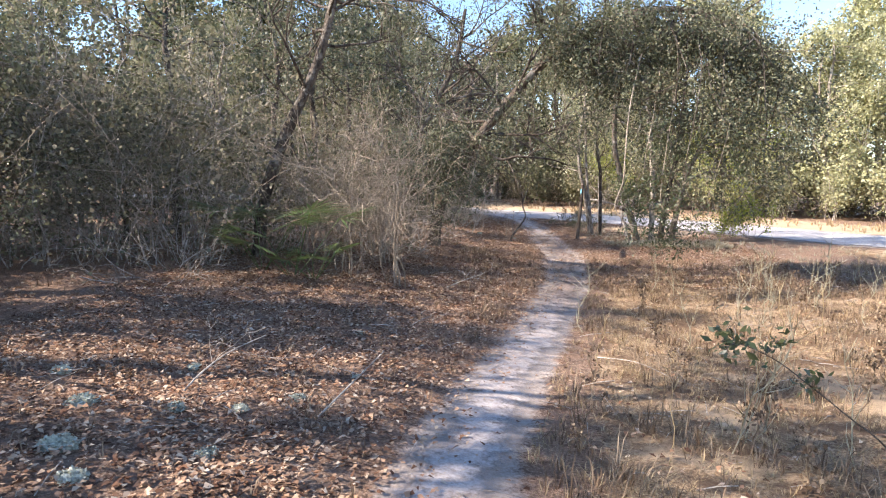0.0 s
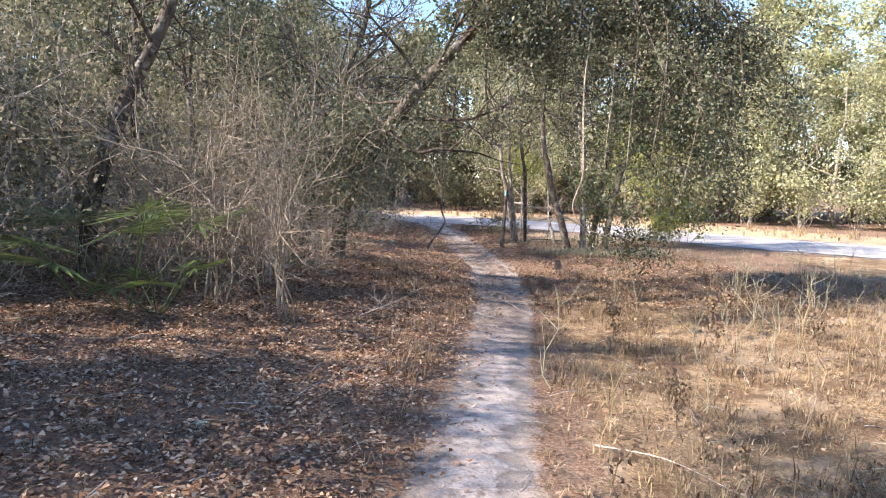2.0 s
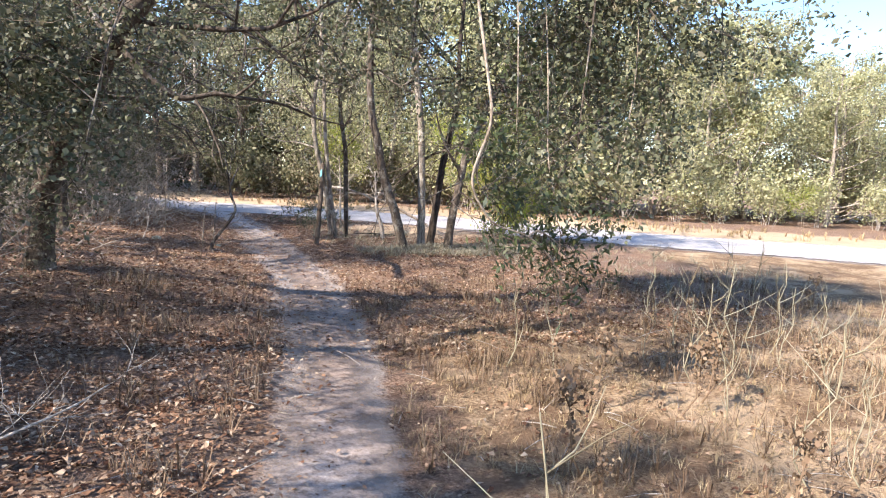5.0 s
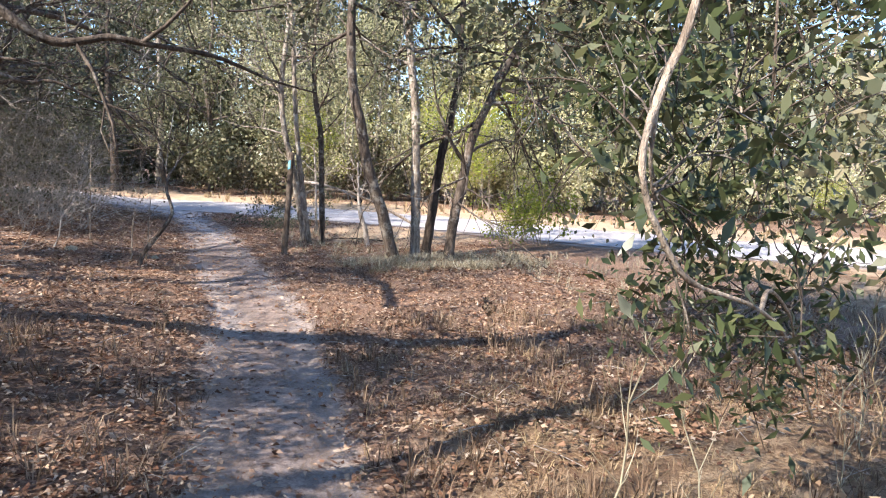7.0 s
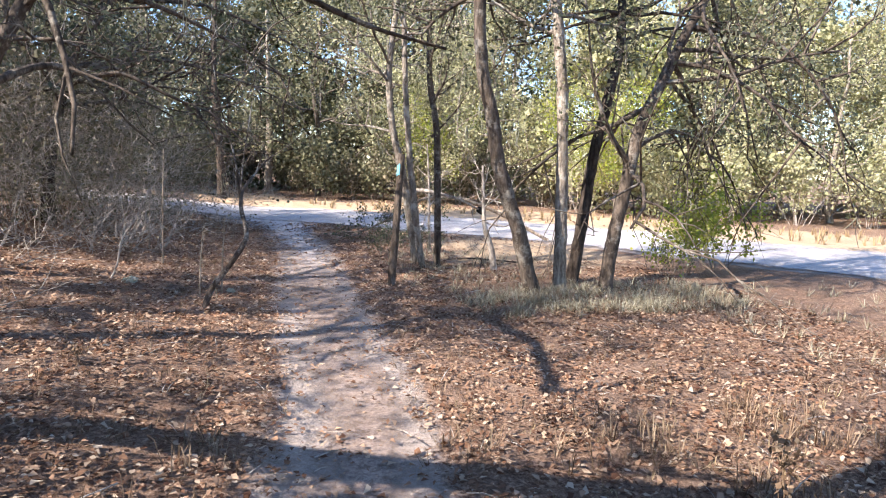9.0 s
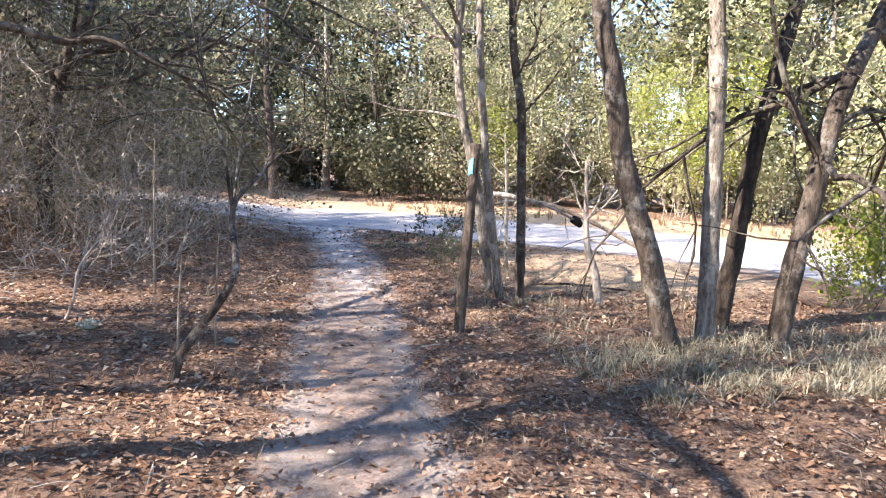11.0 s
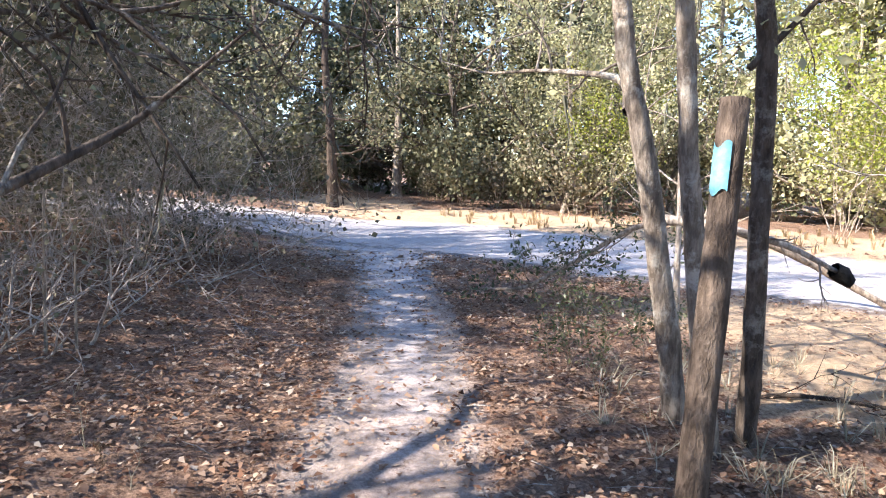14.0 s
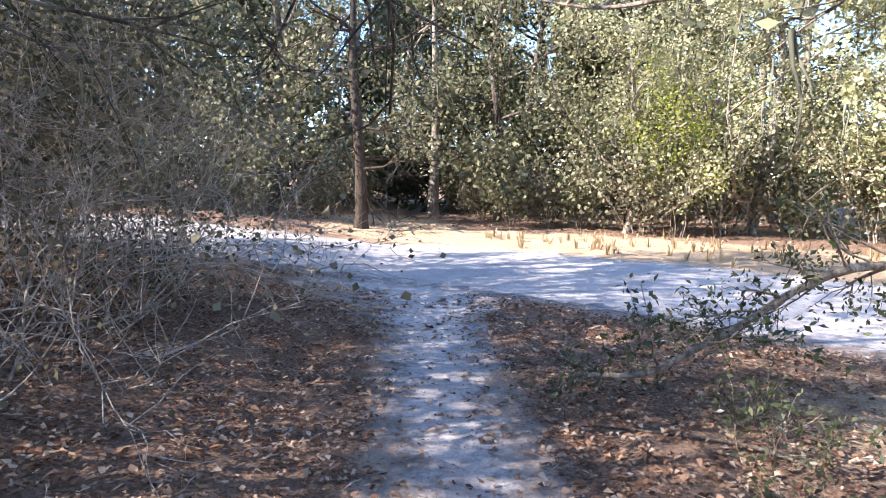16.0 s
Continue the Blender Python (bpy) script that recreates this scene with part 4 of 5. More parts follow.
plain_tree("dead_snag", [(5.45, 23.0, -0.68), (5.42, 23.0, 0.0), (5.4, 23.0, 0.6), (5.35, 23.0, 1.3)], [0.03, 0.025, 0.02, 0.01], DEAD_TWIG, "thin dead white sapling with forked bare twigs", 9, 0.6, 0, 0.05, SUN_PALED_LEAF, 0.35, (0, 0, 0.4), 0.05, 1, kids=(3, 4), sides=7)

# the crooked sapling beside the path and the shoots round it
plain_tree("crooked_sapling", [(1.85, 18.7, -0.62), (1.93, 18.7, -0.4), (2.14, 18.65, -0.1), (2.25, 18.62, 0.08), (2.28, 18.66, 0.2), (2.23, 18.9, 0.42), (2.24, 19.05, 0.58), (2.34, 19.4, 0.72), (2.5, 19.85, 0.91), (2.66, 19.85, 1.03), (2.84, 19.8, 1.16)], [0.034, 0.028, 0.024, 0.021, 0.016, 0.009, 0.003], LICHEN_BARK, "crooked sapling with white lichen patches beside the path", 3, 0.5, 0, 0.05, OAK_LEAF, 0.55, (-0.5, 0.2, 0.5), 0.05, 1, kids=(3, 3), sides=9,
           extra=(([(2.22, 19.0, 0.52), (2.17, 19.0, 0.93), (2.1, 19.0, 1.2), (2.03, 19.0, 1.5), (1.95, 19.0, 2.1), (2.0, 19.1, 2.8)], 0.012), ([(2.22, 19.1, 0.56), (2.26, 19.2, 0.97), (2.33, 19.3, 1.42), (2.4, 19.3, 1.9)], 0.010), ([(2.12, 19.0, 1.15), (1.9, 18.95, 1.18), (1.6, 18.9, 1.12), (1.45, 18.9, 1.05)], 0.008)))
for x, y, h in ((1.78, 19.3, 0.75), (2.0, 19.6, 0.9), (1.0, 22.7, 1.0), (0.85, 22.6, 1.1), (1.2, 21.2, 1.7)):
    plain_tree("shoot", [(x, y, ground_z(x, y)), (x + 0.02, y, ground_z(x, y) + h * 0.5), (x + 0.05, y, ground_z(x, y) + h)], [0.013, 0.009, 0.005], TWIG, "thin bare upright shoot in the litter", 3, 0.35, 0, 0.05, OAK_LEAF, 0.5, (0, 0, 0.4), 0.05, 1, kids=(2, 2), sides=5)

# wood's edge: the two single trees beyond the track
plain_tree("edge_tree", [(1.42, 37.4, -0.65), (1.4, 37.4, 0.8), (1.35, 37.4, 1.8), (1.2, 37.5, 4), (1.3, 37.6, 7)], [0.17, 0.14, 0.12, 0.06], DARK_BARK, "dark single tree on the far side of the track", 16, 2.4, 4, 0.1, WOODS_LEAF, 0.25, None, 0.02, moss=30)
plain_tree("edge_tree", [(3.35, 45, -0.65), (3.38, 45, 0.8), (3.42, 45, 1.8), (3.4, 45, 4), (3.3, 45, 8)], [0.22, 0.18, 0.16, 0.06], PALE_BARK, "pale tree standing in the clearing beyond the track", 14, 2.6, 4, 0.11, WOODS_LEAF, 0.35, None, 0.02, moss=30)

# ---- the trail post ----
post = thing("trail_post", (4.06, 19.92, ground_z(4.06, 19.92)), "leaning weathered wooden post with a blue trail blaze", "post")
g = Geo()
k = np.linspace(0, 1, 12)[:, None]
axis = np.array((0, 0, -0.1)) + k * np.array((0.14, 0.15, 1.79))
tube(g, axis, np.linspace(0.052, 0.043, 12), 14, 0.035)
part("pole", g, POST_WOOD, post, smooth=True)
g = Geo()
kk = np.linspace(0.845, 0.925, 6)
ang = np.linspace(-3.25, -1.95, 9)
verts = []
for q in kk:
    c = np.array((0, 0, -0.1)) + q * np.array((0.14, 0.15, 1.79))
    verts += [c + 0.0485 * np.array((math.cos(a), math.sin(a), 0)) + np.array((0, 0, 0.012 * math.sin(5 * a) if q in (kk[0], kk[-1]) else 0)) for a in ang]
j = (np.arange(5)[:, None] * 9 + np.arange(8)[None]).ravel()
g.add(verts, np.stack((j, j + 1, j + 10, j + 9), 1))
part("blaze", g, BLAZE, post, "faded blue painted blaze", True)

# ---- fallen wood ----


def fallen(name, pts, rad, mat, label, twigs=0, twig_len=0.4, leaf=None, per=5, size=0.045):
    b = np.array((pts[0][0], pts[0][1], ground_z(pts[0][0], pts[0][1])))
    ORIGIN[0] = np.array((50.0, 0, 0))
    root = thing(name, b, label, "branch")
    wood, tips = Geo(), []
    p = smooth_line(np.array(pts, dtype=float) - b, 5)
    tube(wood, p, np.linspace(rad, rad * 0.4, len(p)), 8, 0.07, r)
    small = Geo()
    for _ in range(twigs):
        q = int(r.integers(len(p) // 4, len(p)))
        grow(small, tips, p[q], unit(p[-1] - p[0]) * 0.6 + r.standard_normal(3) * np.array((0.8, 0.8, 0.6)), twig_len * r.uniform(0.5, 1.2), rad * 0.25, 1, r, (4, 4), 0.3, 0.05, (4, 4, 3), 0.9, 0.6, 4)
    part("stick", wood, mat, root, smooth=True)
    if twigs:
        part("twig_spray", small, mat, root, smooth=True)["kind"] = "stuff"
    if leaf and tips:
        lv = Geo()
        add_leaves(lv, around(tips, per, 0.04, r), size, r, 0.0, 0.24)
        part("foliage", lv, leaf, root)
    return root


fallen("fallen_limb", [(8.6, 24.6, -0.62), (7.6, 24.8, -0.1), (6.8, 24.8, 0.2), (6.3, 24.75, 0.27), (5.84, 24.7, 0.25), (5.5, 24.7, 0.1), (5.15, 24.66, -0.11), (4.8, 24.65, -0.3), (4.5, 24.6, -0.42), (4.1, 24.7, -0.45)], 0.04, TWIG, "bent fallen limb with leafy dark twigs beside the sand", 30, 0.6, BIG_LEAF)
stick = fallen("broken_branch", [(4.9, 22.2, 0.52), (5.16, 22.0, 0.5), (5.65, 22.0, 0.38), (6.02, 22.0, 0.21)], 0.035, DEAD_TWIG, "broken pale branch caught in the saplings, its end charred", 2, 0.25)
g = Geo()
sb = np.array(stick.location)
tube(g, np.array([(5.98, 22.0, 0.23), (6.05, 22.0, 0.19), (6.1, 22.0, 0.15)]) - sb, [0.05, 0.055, 0.04], 8, 0.1)
part("charred_end", g, CHAR, stick, "black charred end")
fallen("fallen_branch", [(5.2, 21.9, -0.66), (5.8, 22.0, -0.6), (6.6, 21.6, -0.62), (7.2, 21.3, -0.66)], 0.02, DARK_BARK, "dark fallen branch on the sunlit sand", 5, 0.4)
fallen("fallen_branch", [(-1.75, 4.15, 0.0), (-1.66, 4.25, 0.1), (-1.52, 4.4, 0.2), (-1.32, 4.6, 0.27)], 0.008, DEAD_TWIG, "bleached forked dead branch in the litter", 6, 0.35)
fallen("fallen_branch", [(-0.8, 3.9, -0.07), (-0.6, 4.1, 0.1), (-0.42, 4.3, 0.25)], 0.008, DEAD_TWIG, "short bleached stick leaning in the litter", 0)
fallen("fallen_branch", [(1.6, 6.6, -0.45), (1.9, 6.2, -0.38), (2.15, 5.8, -0.42)], 0.006, DEAD_TWIG, "thin pale stick across the dry grass", 3, 0.25)
fallen("fallen_branch", [(0.0, 10.2, -0.4), (0.25, 10.0, -0.25), (0.5, 10.1, -0.18), (0.65, 10.3, -0.15)], 0.009, DEAD_TWIG, "bleached dead branch beside the path", 7, 0.35)
fallen("dead_branch", [(0.78, 20.0, -0.5), (0.86, 20.0, -0.3), (0.9, 20.03, -0.05), (1.04, 20.15, 0.2), (1.14, 20.25, 0.45), (1.27, 20.32, 0.66)], 0.012, DEAD_TWIG, "bleached dead branch with a brush of fine twigs by the thicket", 24, 0.55)
fallen("fallen_branch", [(5.3, 23.6, -0.7), (4.9, 23.9, -0.6), (4.3, 24.2, -0.62), (3.9, 24.4, -0.68)], 0.014, BARK, "dark fallen stick on the sandy litter", 3, 0.3)

# bare white shrubs in front of the thicket
r = np.random.default_rng(41)
bare = bush("bare_shrub", 2.7, 0.8, r, None, TWIG, "leafless multi-stemmed shrub of bleached twigs", 8, 0, 0.05, 2, (8, 8, 4), group="bare shrubs", lift=0.03, thick=0.013, wiggle=0.42, cross=1.15)
stand([bare], [(-0.8, 10.0), (-1.6, 10.4), (-1.2, 12.0), (-1.5, 13.0), (-2.3, 11.2)], r, 0.78, 1.0)
low_bare = bush("brush_pile", 0.8, 1.9, r, None, DEAD_TWIG, "low heap of bleached dead brush", 12, 0, 0.05, 1, (7, 7), group="brush piles", lift=-0.03, thick=0.011, wiggle=0.35, cross=1.1)
stand([low_bare], [(-0.1, 22.5), (-0.5, 24.0), (0.3, 22.9), (-1.3, 13.4), (-0.6, 17.6), (-0.8, 20.6), (-4.2, 9.6), (-6.4, 9.4), (0.4, 24.6), (0.0, 22.9), (-0.3, 25.6)], r, 0.9, 1.35)

# ---- small growth: weeds, grass, lichen ----
r = np.random.default_rng(51)
ORIGIN[0] = np.array((50.0, 0, 0))


def weed(height, label, mat, twigs=6, heads=0):
    root = thing("dry_weed", (0, 0, 0), label, "weed", "dry weeds")
    stem, side, tips = Geo(), Geo(), []
    k = np.linspace(0, 1, 6)
    line = np.stack((0.05 * r.standard_normal(6).cumsum() * height, 0.05 * r.standard_normal(6).cumsum() * height, k * height - 0.04), 1)
    line[0, :2] = 0
    tube(stem, line, 0.0065 * (1 - 0.7 * k), 5, 0.05, r)
    for _ in range(twigs):
        j = int(r.integers(1, 5))
        grow(side, tips, line[j], (r.standard_normal() * 0.6, r.standard_normal() * 0.6, 0.9), height * r.uniform(0.15, 0.4), 0.0035, 0, r, (2,), 0.25, 0.1, (4, 3, 3), 0.7, 0.6, 3)
    part("stem", stem, mat, root, smooth=True)
    if tips:
        part("side_shoot", side, mat, root, smooth=True)["kind"] = "stuff"
    if heads and tips:
        lv = Geo()
        add_leaves(lv, around(tips, heads, 0.025, r), 0.03, r, 0.0, 0.35)
        part("dry_leaf_cover", lv, BROWN_WEED, root)["kind"] = "stuff"
    return root


weeds = [weed(0.75, "bare straw-coloured weed stalk standing in dry grass", STRAW, 5), weed(1.0, "tall forked dry weed stalk, bleached pale", GREY_GRASS, 9), weed(0.55, "brown dead weed with curled leaves", BROWN_WEED, 9, 5), weed(0.42, "short brown dead weed in the grass", BROWN_WEED, 7, 4)]
spots = [(3.1, 9.6), (5.24, 10.64), (5.85, 10.04), (5.9, 11.6), (6.3, 13.2), (3.57, 13.35), (1.83, 8.07), (2.1, 4.2), (2.15, 4.35), (0.72, 3.45), (2.77, 4.09), (7.04, 14.2), (5.3, 10.8), (5.1, 10.5), (6.1, 10.3), (1.35, 5.6), (1.6, 6.4), (2.4, 6.9), (2.9, 7.6),
         (1.2, 4.6), (1.5, 4.1), (2.45, 4.6), (3.3, 6.1), (4.0, 7.4), (4.4, 8.3), (3.6, 8.8), (4.9, 9.2), (5.6, 8.2), (6.4, 9.2), (7.0, 10.6), (7.4, 9.6), (6.8, 12.4), (7.8, 12.0), (4.4, 10.2), (4.1, 11.4), (3.2, 12.2), (8.4, 13.6), (9.2, 12.4)]
for k in range(110):
    x, y = r.uniform(1.0, 9.5), r.uniform(3.0, 14.5)
    if x > np.interp(y, TRAIL[:, 1], TRAIL[:, 0]) + 0.55:
        spots.append((x, y))
spots = [(x, y) for x, y in spots if y < 8.5 or x > np.interp(y, TRAIL[:, 1], TRAIL[:, 0]) + 1.3]
stalk = weeds[1]
r.shuffle(weeds)
stand(weeds, spots, r, 0.6, 1.25)
for x, y in [(5.15, 10.7), (5.3, 10.5), (5.5, 10.9), (5.8, 10.1), (5.95, 10.0), (5.05, 11.1), (6.2, 10.6), (5.75, 11.5), (5.9, 11.7), (6.6, 11.2), (2.1, 4.3), (2.2, 4.5), (1.9, 4.1), (4.3, 9.0)]:
    plant(stalk, x, y, r.uniform(0, 6.28), r.uniform(0.75, 1.1), r.uniform(-0.25, 0.25))
for k in range(34):
    y = r.uniform(3.5, 24)
    plant(weeds[int(r.integers(4))], float(np.interp(y, TRAIL[:, 1], TRAIL[:, 0])) - r.uniform(0.7, 2.8), y, r.uniform(0, 6.28), r.uniform(0.25, 0.5))


def tuft_blades(geo, centres, blades, height, lean, r, width=0.006):
    """Bent tapering grass blades standing round each centre."""
    c = np.repeat(np.asarray(centres, dtype=float), blades, axis=0)
    k = len(c)
    a = r.uniform(0, 2 * math.pi, k)
    out_ = np.stack((np.cos(a), np.sin(a), np.zeros(k)), 1)
    side = np.stack((-np.sin(a), np.cos(a), np.zeros(k)), 1) * (width * r.uniform(0.6, 1.4, k))[:, None]
    h = height * r.uniform(0.45, 1.25, k)
    ln = lean * r.uniform(0.1, 1.2, k)
    b = c + out_ * r.uniform(0, 0.05, k)[:, None]
    up = np.array((0, 0, 1.0))
    m = b + out_ * (h * ln * 0.35)[:, None] + up * (h * 0.6)[:, None]
    t = b + out_ * (h * ln)[:, None] + up * (h * (1 - 0.35 * ln))[:, None]
    v = np.stack((b - side, b + side, m + side * 0.8, m - side * 0.8, t), 1)
    i5 = np.arange(k)[:, None] * 5
    geo.add(v.reshape(-1, 3), i5 + np.array((0, 1, 2, 3)), i5 + np.array((3, 2, 4)))


def scatter(count, x0, x1, y0, y1, keep, r):
    x, y = r.uniform(x0, x1, count), r.uniform(y0, y1, count)
    tx = np.interp(y, TRAIL[:, 1], TRAIL[:, 0])
    ok = keep(x, y, x - tx) > r.uniform(0, 1, count)
    x, y = x[ok], y[ok]
    return np.stack((x, y, land(x, y) + relief(x, y)), 1)


def patchy(x, y, size, seed):
    return soft(0.5 + 0.9 * waves(x, y, size, seed))


def stuff(name, geo, mat, label, category):
    ob = new(name, geo.mesh(name, mat))
    return tagged(ob, label, category, kind="stuff")


off_road = lambda x, y: (near_line(ROAD, x, y) > 2.2)
g = Geo()
pts = scatter(13000, 0.2, 11, 0.5, 16, lambda x, y, d: (d > 0.38) * (0.25 + 0.75 * patchy(x, y, 1.6, 61)) * soft((17 - y) / 5), r)
tuft_blades(g, pts, 7, 0.075, 1.9, r, 0.0022)
stuff("meadow_grass", g, STRAW, "short dry straw-coloured meadow grass beside the footpath", "grass")
g = Geo()
pts = scatter(5000, -6, 9, 1.5, 19, lambda x, y, d: (np.abs(d) > 0.4) * (0.15 + 0.85 * patchy(x, y, 1.1, 62)), r)
tuft_blades(g, pts, 7, 0.10, 1.7, r, 0.0024)
stuff("brown_grass", g, BROWN_WEED, "withered brown grass and weeds in the litter", "grass")
g = Geo()
pts = scatter(5200, 0.3, 10, 2, 15.5, lambda x, y, d: (np.abs(d) > 0.5) * (patchy(x, y, 1.5, 68) > 0.6), r)
tuft_blades(g, pts, 7, 0.2, 1.2, r, 0.003)
stuff("weed_patch", g, BROWN_WEED, "patches of knee-low brown dead weeds in the meadow", "weeds")
g = Geo()
pts = np.concatenate((scatter(620, 4.7, 8.2, 17.9, 19.5, lambda x, y, d: 0.3 + 0.7 * patchy(x, y, 0.8, 63), r), scatter(420, 4.3, 7.0, 19.8, 23.0, lambda x, y, d: 0.35 * patchy(x, y, 0.9, 64) + 0.05, r), scatter(300, 7, 12, 14, 19, lambda x, y, d: patchy(x, y, 1.2, 65), r)))
tuft_blades(g, pts, 11, 0.17, 2.0, r, 0.003)
stuff("grey_grass", g, GREY_GRASS, "long bleached grass lying round the foot of the oaks", "grass")
g = Geo()
pts = scatter(2600, 4.5, 30, 20, 36.5, lambda x, y, d: (near_line(ROAD, x, y) > 2.5) * (near_line(ROAD, x, y) < 6.5) * (y > np.interp(x, ROAD[::-1, 0], ROAD[::-1, 1])) * (0.15 + 0.5 * patchy(x, y, 1.5, 66)), r)
tuft_blades(g, pts, 8, 0.25, 0.8, r, 0.01)
stuff("verge_grass", g, STRAW, "dry tan grass on the verge of the white track", "grass")

# lichen cushions in the litter
def lichen(size, seed):
    bm = bmesh.new()
    bmesh.ops.create_icosphere(bm, subdivisions=3, radius=size)
    for v in bm.verts:
        d = v.co.normalized()
        v.co = Vector((d.x, d.y, d.z * 0.6)) * size * (1 + 0.25 * noise.noise(d * 2.3 + Vector((seed, 0, 0))) + 0.12 * noise.noise(d * 9 + Vector((0, seed, 0))))
    for f in bm.faces:
        f.smooth = True
    me = bpy.data.meshes.new("lichen_cushion")
    bm.to_mesh(me)
    bm.free()
    me.materials.append(LICHEN)
    return me


def fuzzy(seed):
    """A cushion with a coat of tiny branchlets."""
    rr = np.random.default_rng(seed)
    geo = Geo()
    d = rr.standard_normal((1500, 3))
    d /= np.linalg.norm(d, axis=1)[:, None]
    d[:, 2] = np.abs(d[:, 2])
    bumps = 1 + 0.22 * np.sin(d[:, 0] * 5 + seed) * np.sin(d[:, 1] * 6 + seed) + 0.06 * rr.standard_normal(1500)
    add_leaves(geo, d * np.array((1.0, 0.9, 0.62)) * (0.07 * bumps)[:, None], 0.016, rr, 0.0, 0.4)
    return geo.mesh("fuzz", LICHEN)


cushions = [lichen(0.07, 3), lichen(0.066, 8), lichen(0.074, 14)]
coats = [fuzzy(3), fuzzy(8), fuzzy(14)]
for k, (x, y, size) in enumerate(((-1.93, 3.05, 1.0), (-1.21, 3.1, 0.7), (-1.68, 2.75, 0.75), (-2.18, 3.7, 0.9), (-1.67, 3.83, 0.7), (-1.3, 3.9, 0.6), (-1.9, 4.7, 0.6), (-0.9, 6.6, 0.5), (1.02, 19.81, 0.9), (2.1, 19.74, 0.6), (-1.0, 4.2, 0.6), (-0.7, 4.9, 0.5), (-2.6, 4.2, 0.7))):
    ob = new("lichen_cushion", cushions[k % 3])
    ob.matrix_basis = Matrix.Translation((x, y, ground_z(x, y) + 0.01)) @ Euler((0, 0, k * 1.3)).to_matrix().to_4x4() @ Matrix.Diagonal((size * 1.2, size, size, 1))
    tagged(ob, "pale grey-green cushion of reindeer lichen in the litter", "lichen", "lichen cushions")
    new("fuzz", coats[k % 3]).parent = ob

# a palmetto in the thicket, a bramble shoot, and two leafy saplings by the track


def palmetto(x, y, size, turn):
    root = thing("palmetto", (x, y, ground_z(x, y)), "small green fan-leaved palmetto under the shrubs", "palm")
    for k in range(5):
        a, lift_ = turn + k * 1.25, r.uniform(0.5, 1.0)
        stem = np.array([(0, 0, -0.05), (0.25 * math.cos(a), 0.25 * math.sin(a), 0.35 * lift_), (0.4 * math.cos(a), 0.4 * math.sin(a), 0.6 * lift_)]) * size
        geo = Geo()
        tube(geo, smooth_line(stem, 3), 0.007, 5)
        hub, fwd = stem[-1], unit((math.cos(a), math.sin(a), 0.3))
        sd = unit(np.cross(fwd, (0, 0, 1)))
        for q in np.linspace(-1.5, 1.5, 15):
            d = fwd * math.cos(q) + sd * math.sin(q) + np.array((0, 0, -0.15 * abs(q)))
            w = unit(np.cross(d, (0, 0, 1))) * 0.014 * size
            ln = 0.42 * size * (1 - 0.12 * abs(q))
            geo.add([hub, hub + d * ln * 0.5 + w + (0, 0, 0.01), hub + d * ln, hub + d * ln * 0.5 - w + (0, 0, 0.01)], [(0, 1, 2, 3)])
        part("frond", geo, FROND, root)


palmetto(-2.35, 9.75, 1.8, 0.3)
palmetto(-2.0, 9.6, 1.0, 1.1)
palmetto(-2.9, 10.0, 1.6, 2.0)
fallen("bramble_shoot", [(2.75, 3.55, -0.42), (2.6, 3.6, -0.1), (2.35, 3.6, 0.1), (2.13, 3.6, 0.27), (1.89, 3.6, 0.44), (1.66, 3.6, 0.53), (1.58, 3.55, 0.45)], 0.006, BARK, "arching bramble shoot with dark green leaves", 14, 0.1, BIG_LEAF, 1, 0.05)
leafy = bush("leafy_sapling", 0.95, 0.8, r, BIG_LEAF, TWIG, "low evergreen sapling with drooping narrow leaves", 5, 620, 0.055, 1, (6, 6), group="leafy saplings", thick=0.007, sigma=0.05, narrow=0.2)
stand([leafy], [(4.52, 22.75), (5.3, 23.1), (0.6, 26.5), (9.0, 20.6), (5.0, 23.9)], r, 0.55, 0.8)

# small sticks strewn over the litter
g = Geo()
pts = scatter(1500, -4, 9, 2, 27.5, lambda x, y, d: (np.abs(d) > 0.2) * off_road(x, y) * 0.8, r)
for p in pts:
    a, ln = r.uniform(0, 6.28), r.uniform(0.08, 0.32)
    d = np.array((math.cos(a), math.sin(a), r.uniform(-0.05, 0.35))) * ln
    tube(g, np.array([p + (0, 0, 0.01), p + d * 0.5 + (0, 0, 0.02), p + d + (0, 0, 0.01)]), r.uniform(0.002, 0.005), 3)
stuff("strewn_twigs", g, DEAD_TWIG, "small dry twigs strewn over the leaf litter", "twigs")

# ---- leaf litter ----
g = Geo()


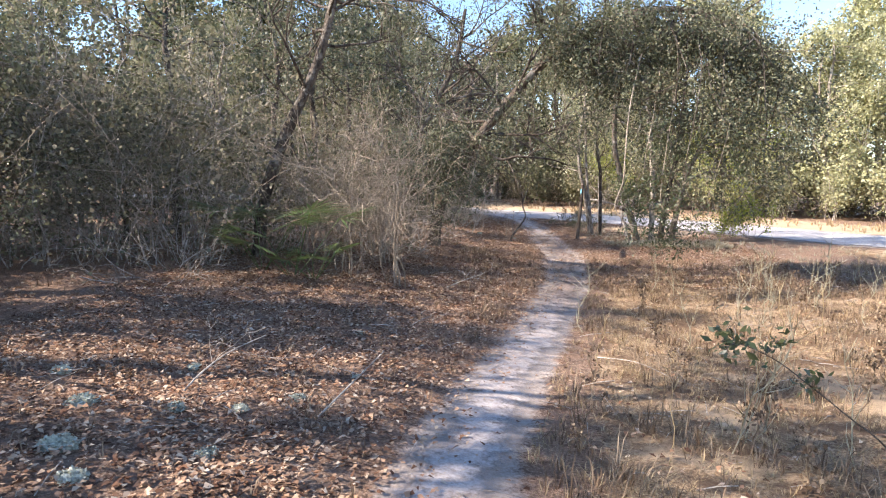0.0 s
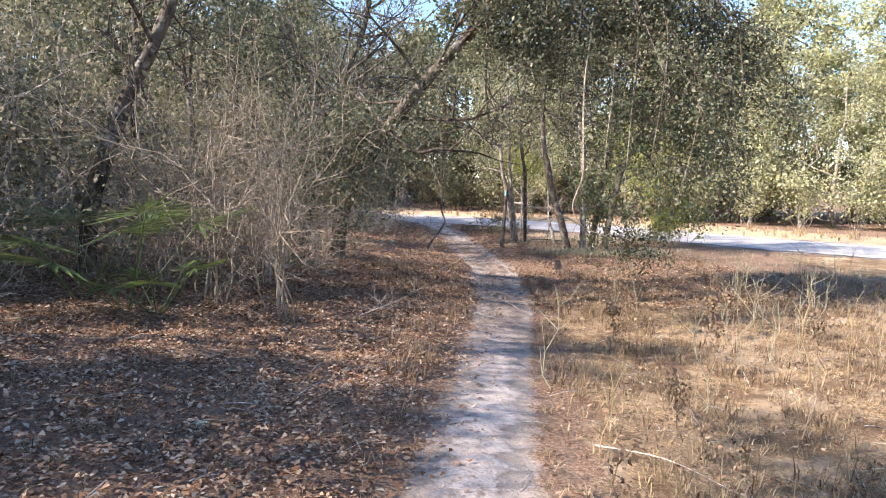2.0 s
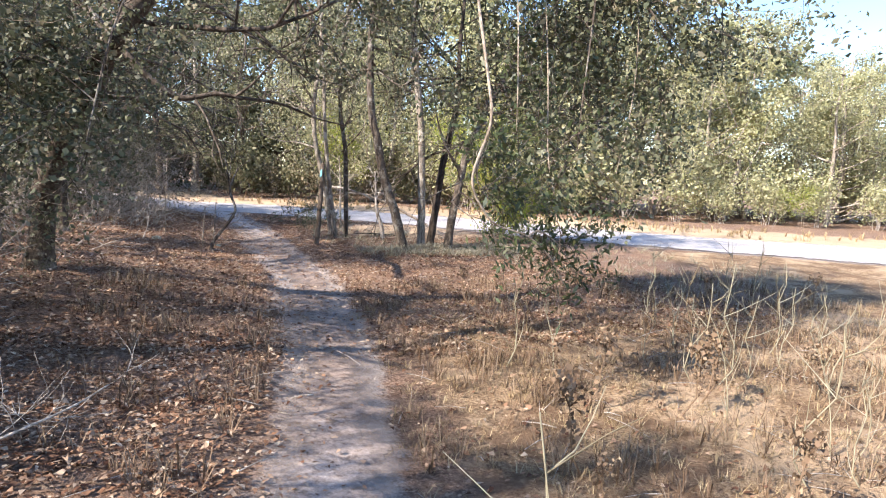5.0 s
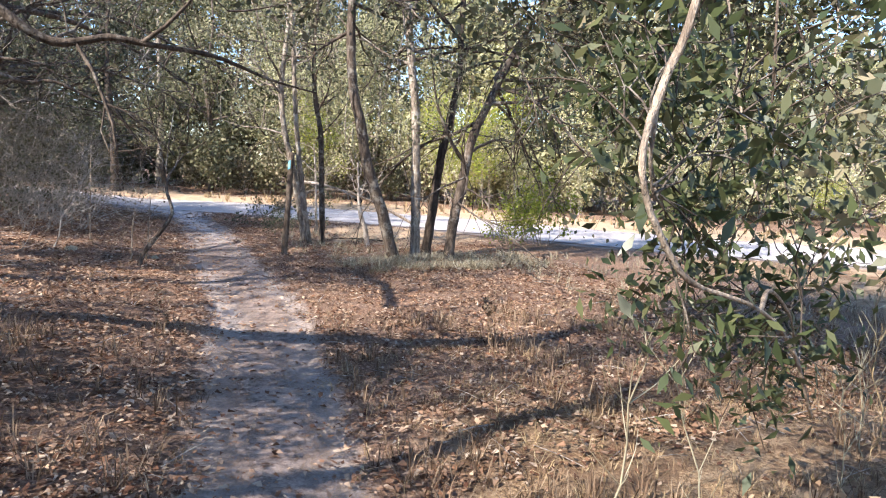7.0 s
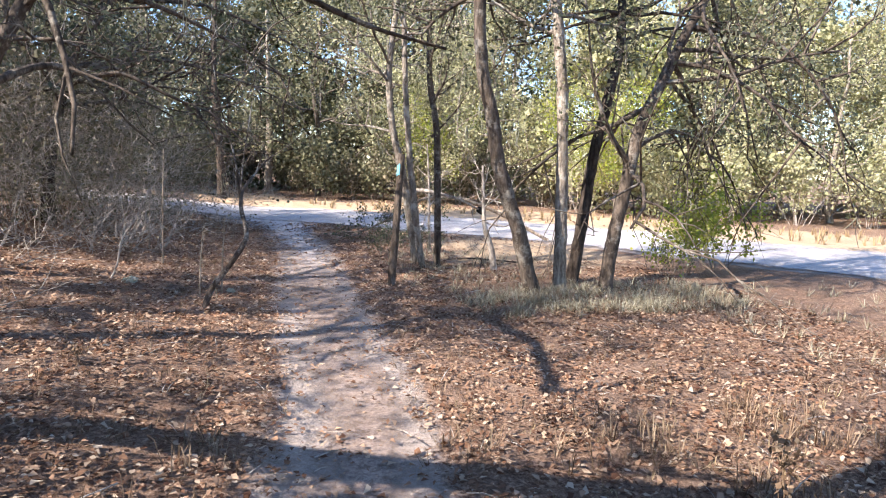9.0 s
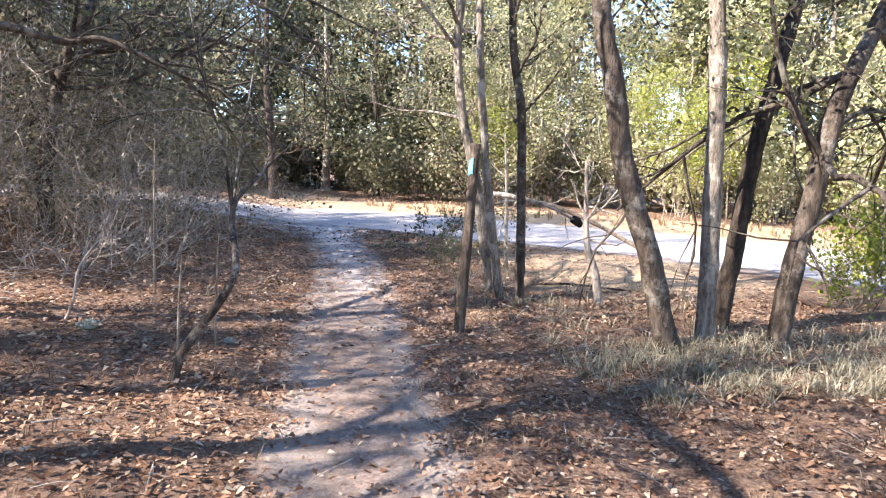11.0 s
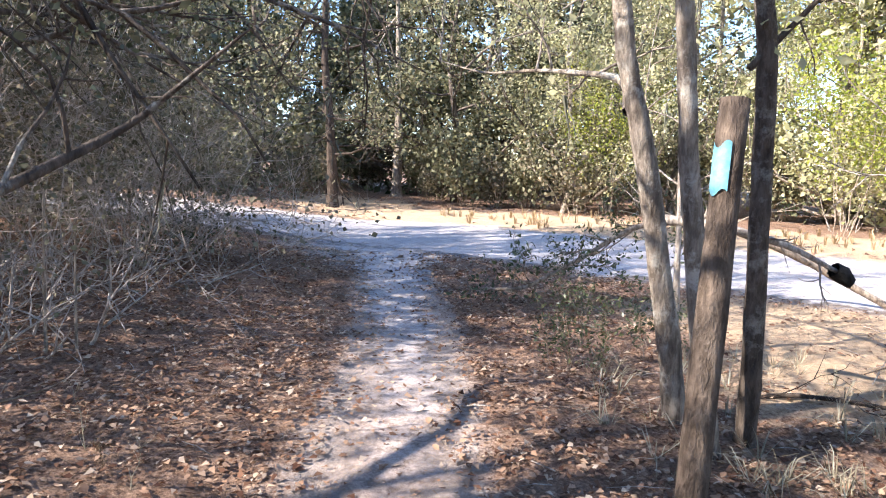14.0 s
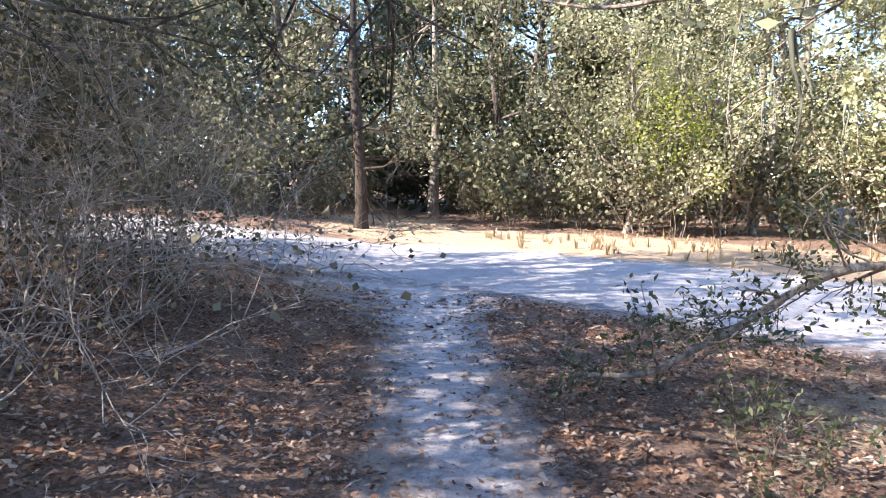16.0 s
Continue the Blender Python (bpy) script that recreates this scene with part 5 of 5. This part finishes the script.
def litter_leaves(geo, pts, size, r, fine_=False):
    """Curled fallen leaves lying every way on the ground."""
    k = len(pts)
    a = r.uniform(0, 2 * math.pi, k)
    ln = size * r.uniform(0.35, 1.4, k)
    d = np.stack((np.cos(a), np.sin(a), r.normal(0, 0.22, k)), 1) * ln[:, None]
    s = np.stack((-np.sin(a), np.cos(a), r.normal(0, 0.3, k)), 1) * (ln * r.uniform(0.2, 0.36, k))[:, None]
    up = np.zeros((k, 3))
    up[:, 2] = ln * r.uniform(-0.05, 0.3, k)
    b = pts + np.array((0, 0, 0.012)) + np.abs(np.stack((a * 0, a * 0, r.normal(0, 0.012, k)), 1)) - d * 0.5
    v = np.stack((b, b + d * 0.3 + s + up, b + d * 0.75 + s * 0.8 + up, b + d, b + d * 0.75 - s * 0.8 + up, b + d * 0.3 - s + up), 1)
    i6 = np.arange(k)[:, None] * 6
    if fine_:
        geo.add(v.reshape(-1, 3), np.concatenate((i6 + np.array((0, 1, 2, 3)), i6 + np.array((0, 3, 4, 5)))))
    else:
        geo.add(v[:, (0, 1, 3, 5)].reshape(-1, 3), np.arange(k * 4).reshape(-1, 4))


near = scatter(185000, -2.5, 8.5, 12, 28.5, lambda x, y, d: off_road(x, y) * (0.25 + 0.75 * soft((np.abs(d) - 0.18) / 0.5)) * (0.35 + 0.65 * patchy(x, y, 0.9, 71)) * (1 - 0.85 * soft(1.5 - np.hypot((x - 7.4) / 2.4, (y - 23.2) / 1.9))), r)
litter_leaves(g, near, 0.043, r)
left = scatter(120000, -4.2, 2.4, 2.4, 12.5, lambda x, y, d: np.where(d > 0, 0.0, 1.0) * (0.1 + 0.9 * soft((np.abs(d) - 0.25) / 0.5)) * (0.35 + 0.65 * patchy(x, y, 0.8, 74)), r)
litter_leaves(g, left, 0.038, r)
early = scatter(70000, -6, 8, 1.0, 13, lambda x, y, d: (0.2 + 0.8 * soft((np.abs(d) - 0.2) / 0.5)) * np.where(d > 0, 0.4, 0.85) * (0.2 + 0.8 * patchy(x, y, 1.1, 72)), r)
litter_leaves(g, early, 0.04, r)
wide = scatter(9000, -6, 12, 26, 44, lambda x, y, d: (near_line(ROAD, x, y) > 2.6) * np.where((y > 30) & (near_line(ROAD, x, y) < 6) & (x > 3), 0.04, 0.4), r)
litter_leaves(g, wide, 0.1, r)
stuff("leaf_litter", g, DEAD_LEAF, "thick brown litter of fallen oak leaves", "leaf litter")

leaf_meshes = []
for k in range(6):
    g = Geo()
    litter_leaves(g, np.zeros((1, 3)), 0.065, r, True)
    leaf_meshes.append(g.mesh("fallen_leaf", DEAD_LEAF))
pts = scatter(700, 1.2, 5.2, 17.6, 24.5, lambda x, y, d: (np.abs(d) > 0.15) * 1.0, r)[:300]
for k, p in enumerate(pts):
    ob = new("fallen_leaf", leaf_meshes[k % 6])
    ob.parent = ground
    ob.matrix_basis = Matrix.Translation(p + (0, 0, 0.008)) @ Euler((0, 0, k * 2.399)).to_matrix().to_4x4()
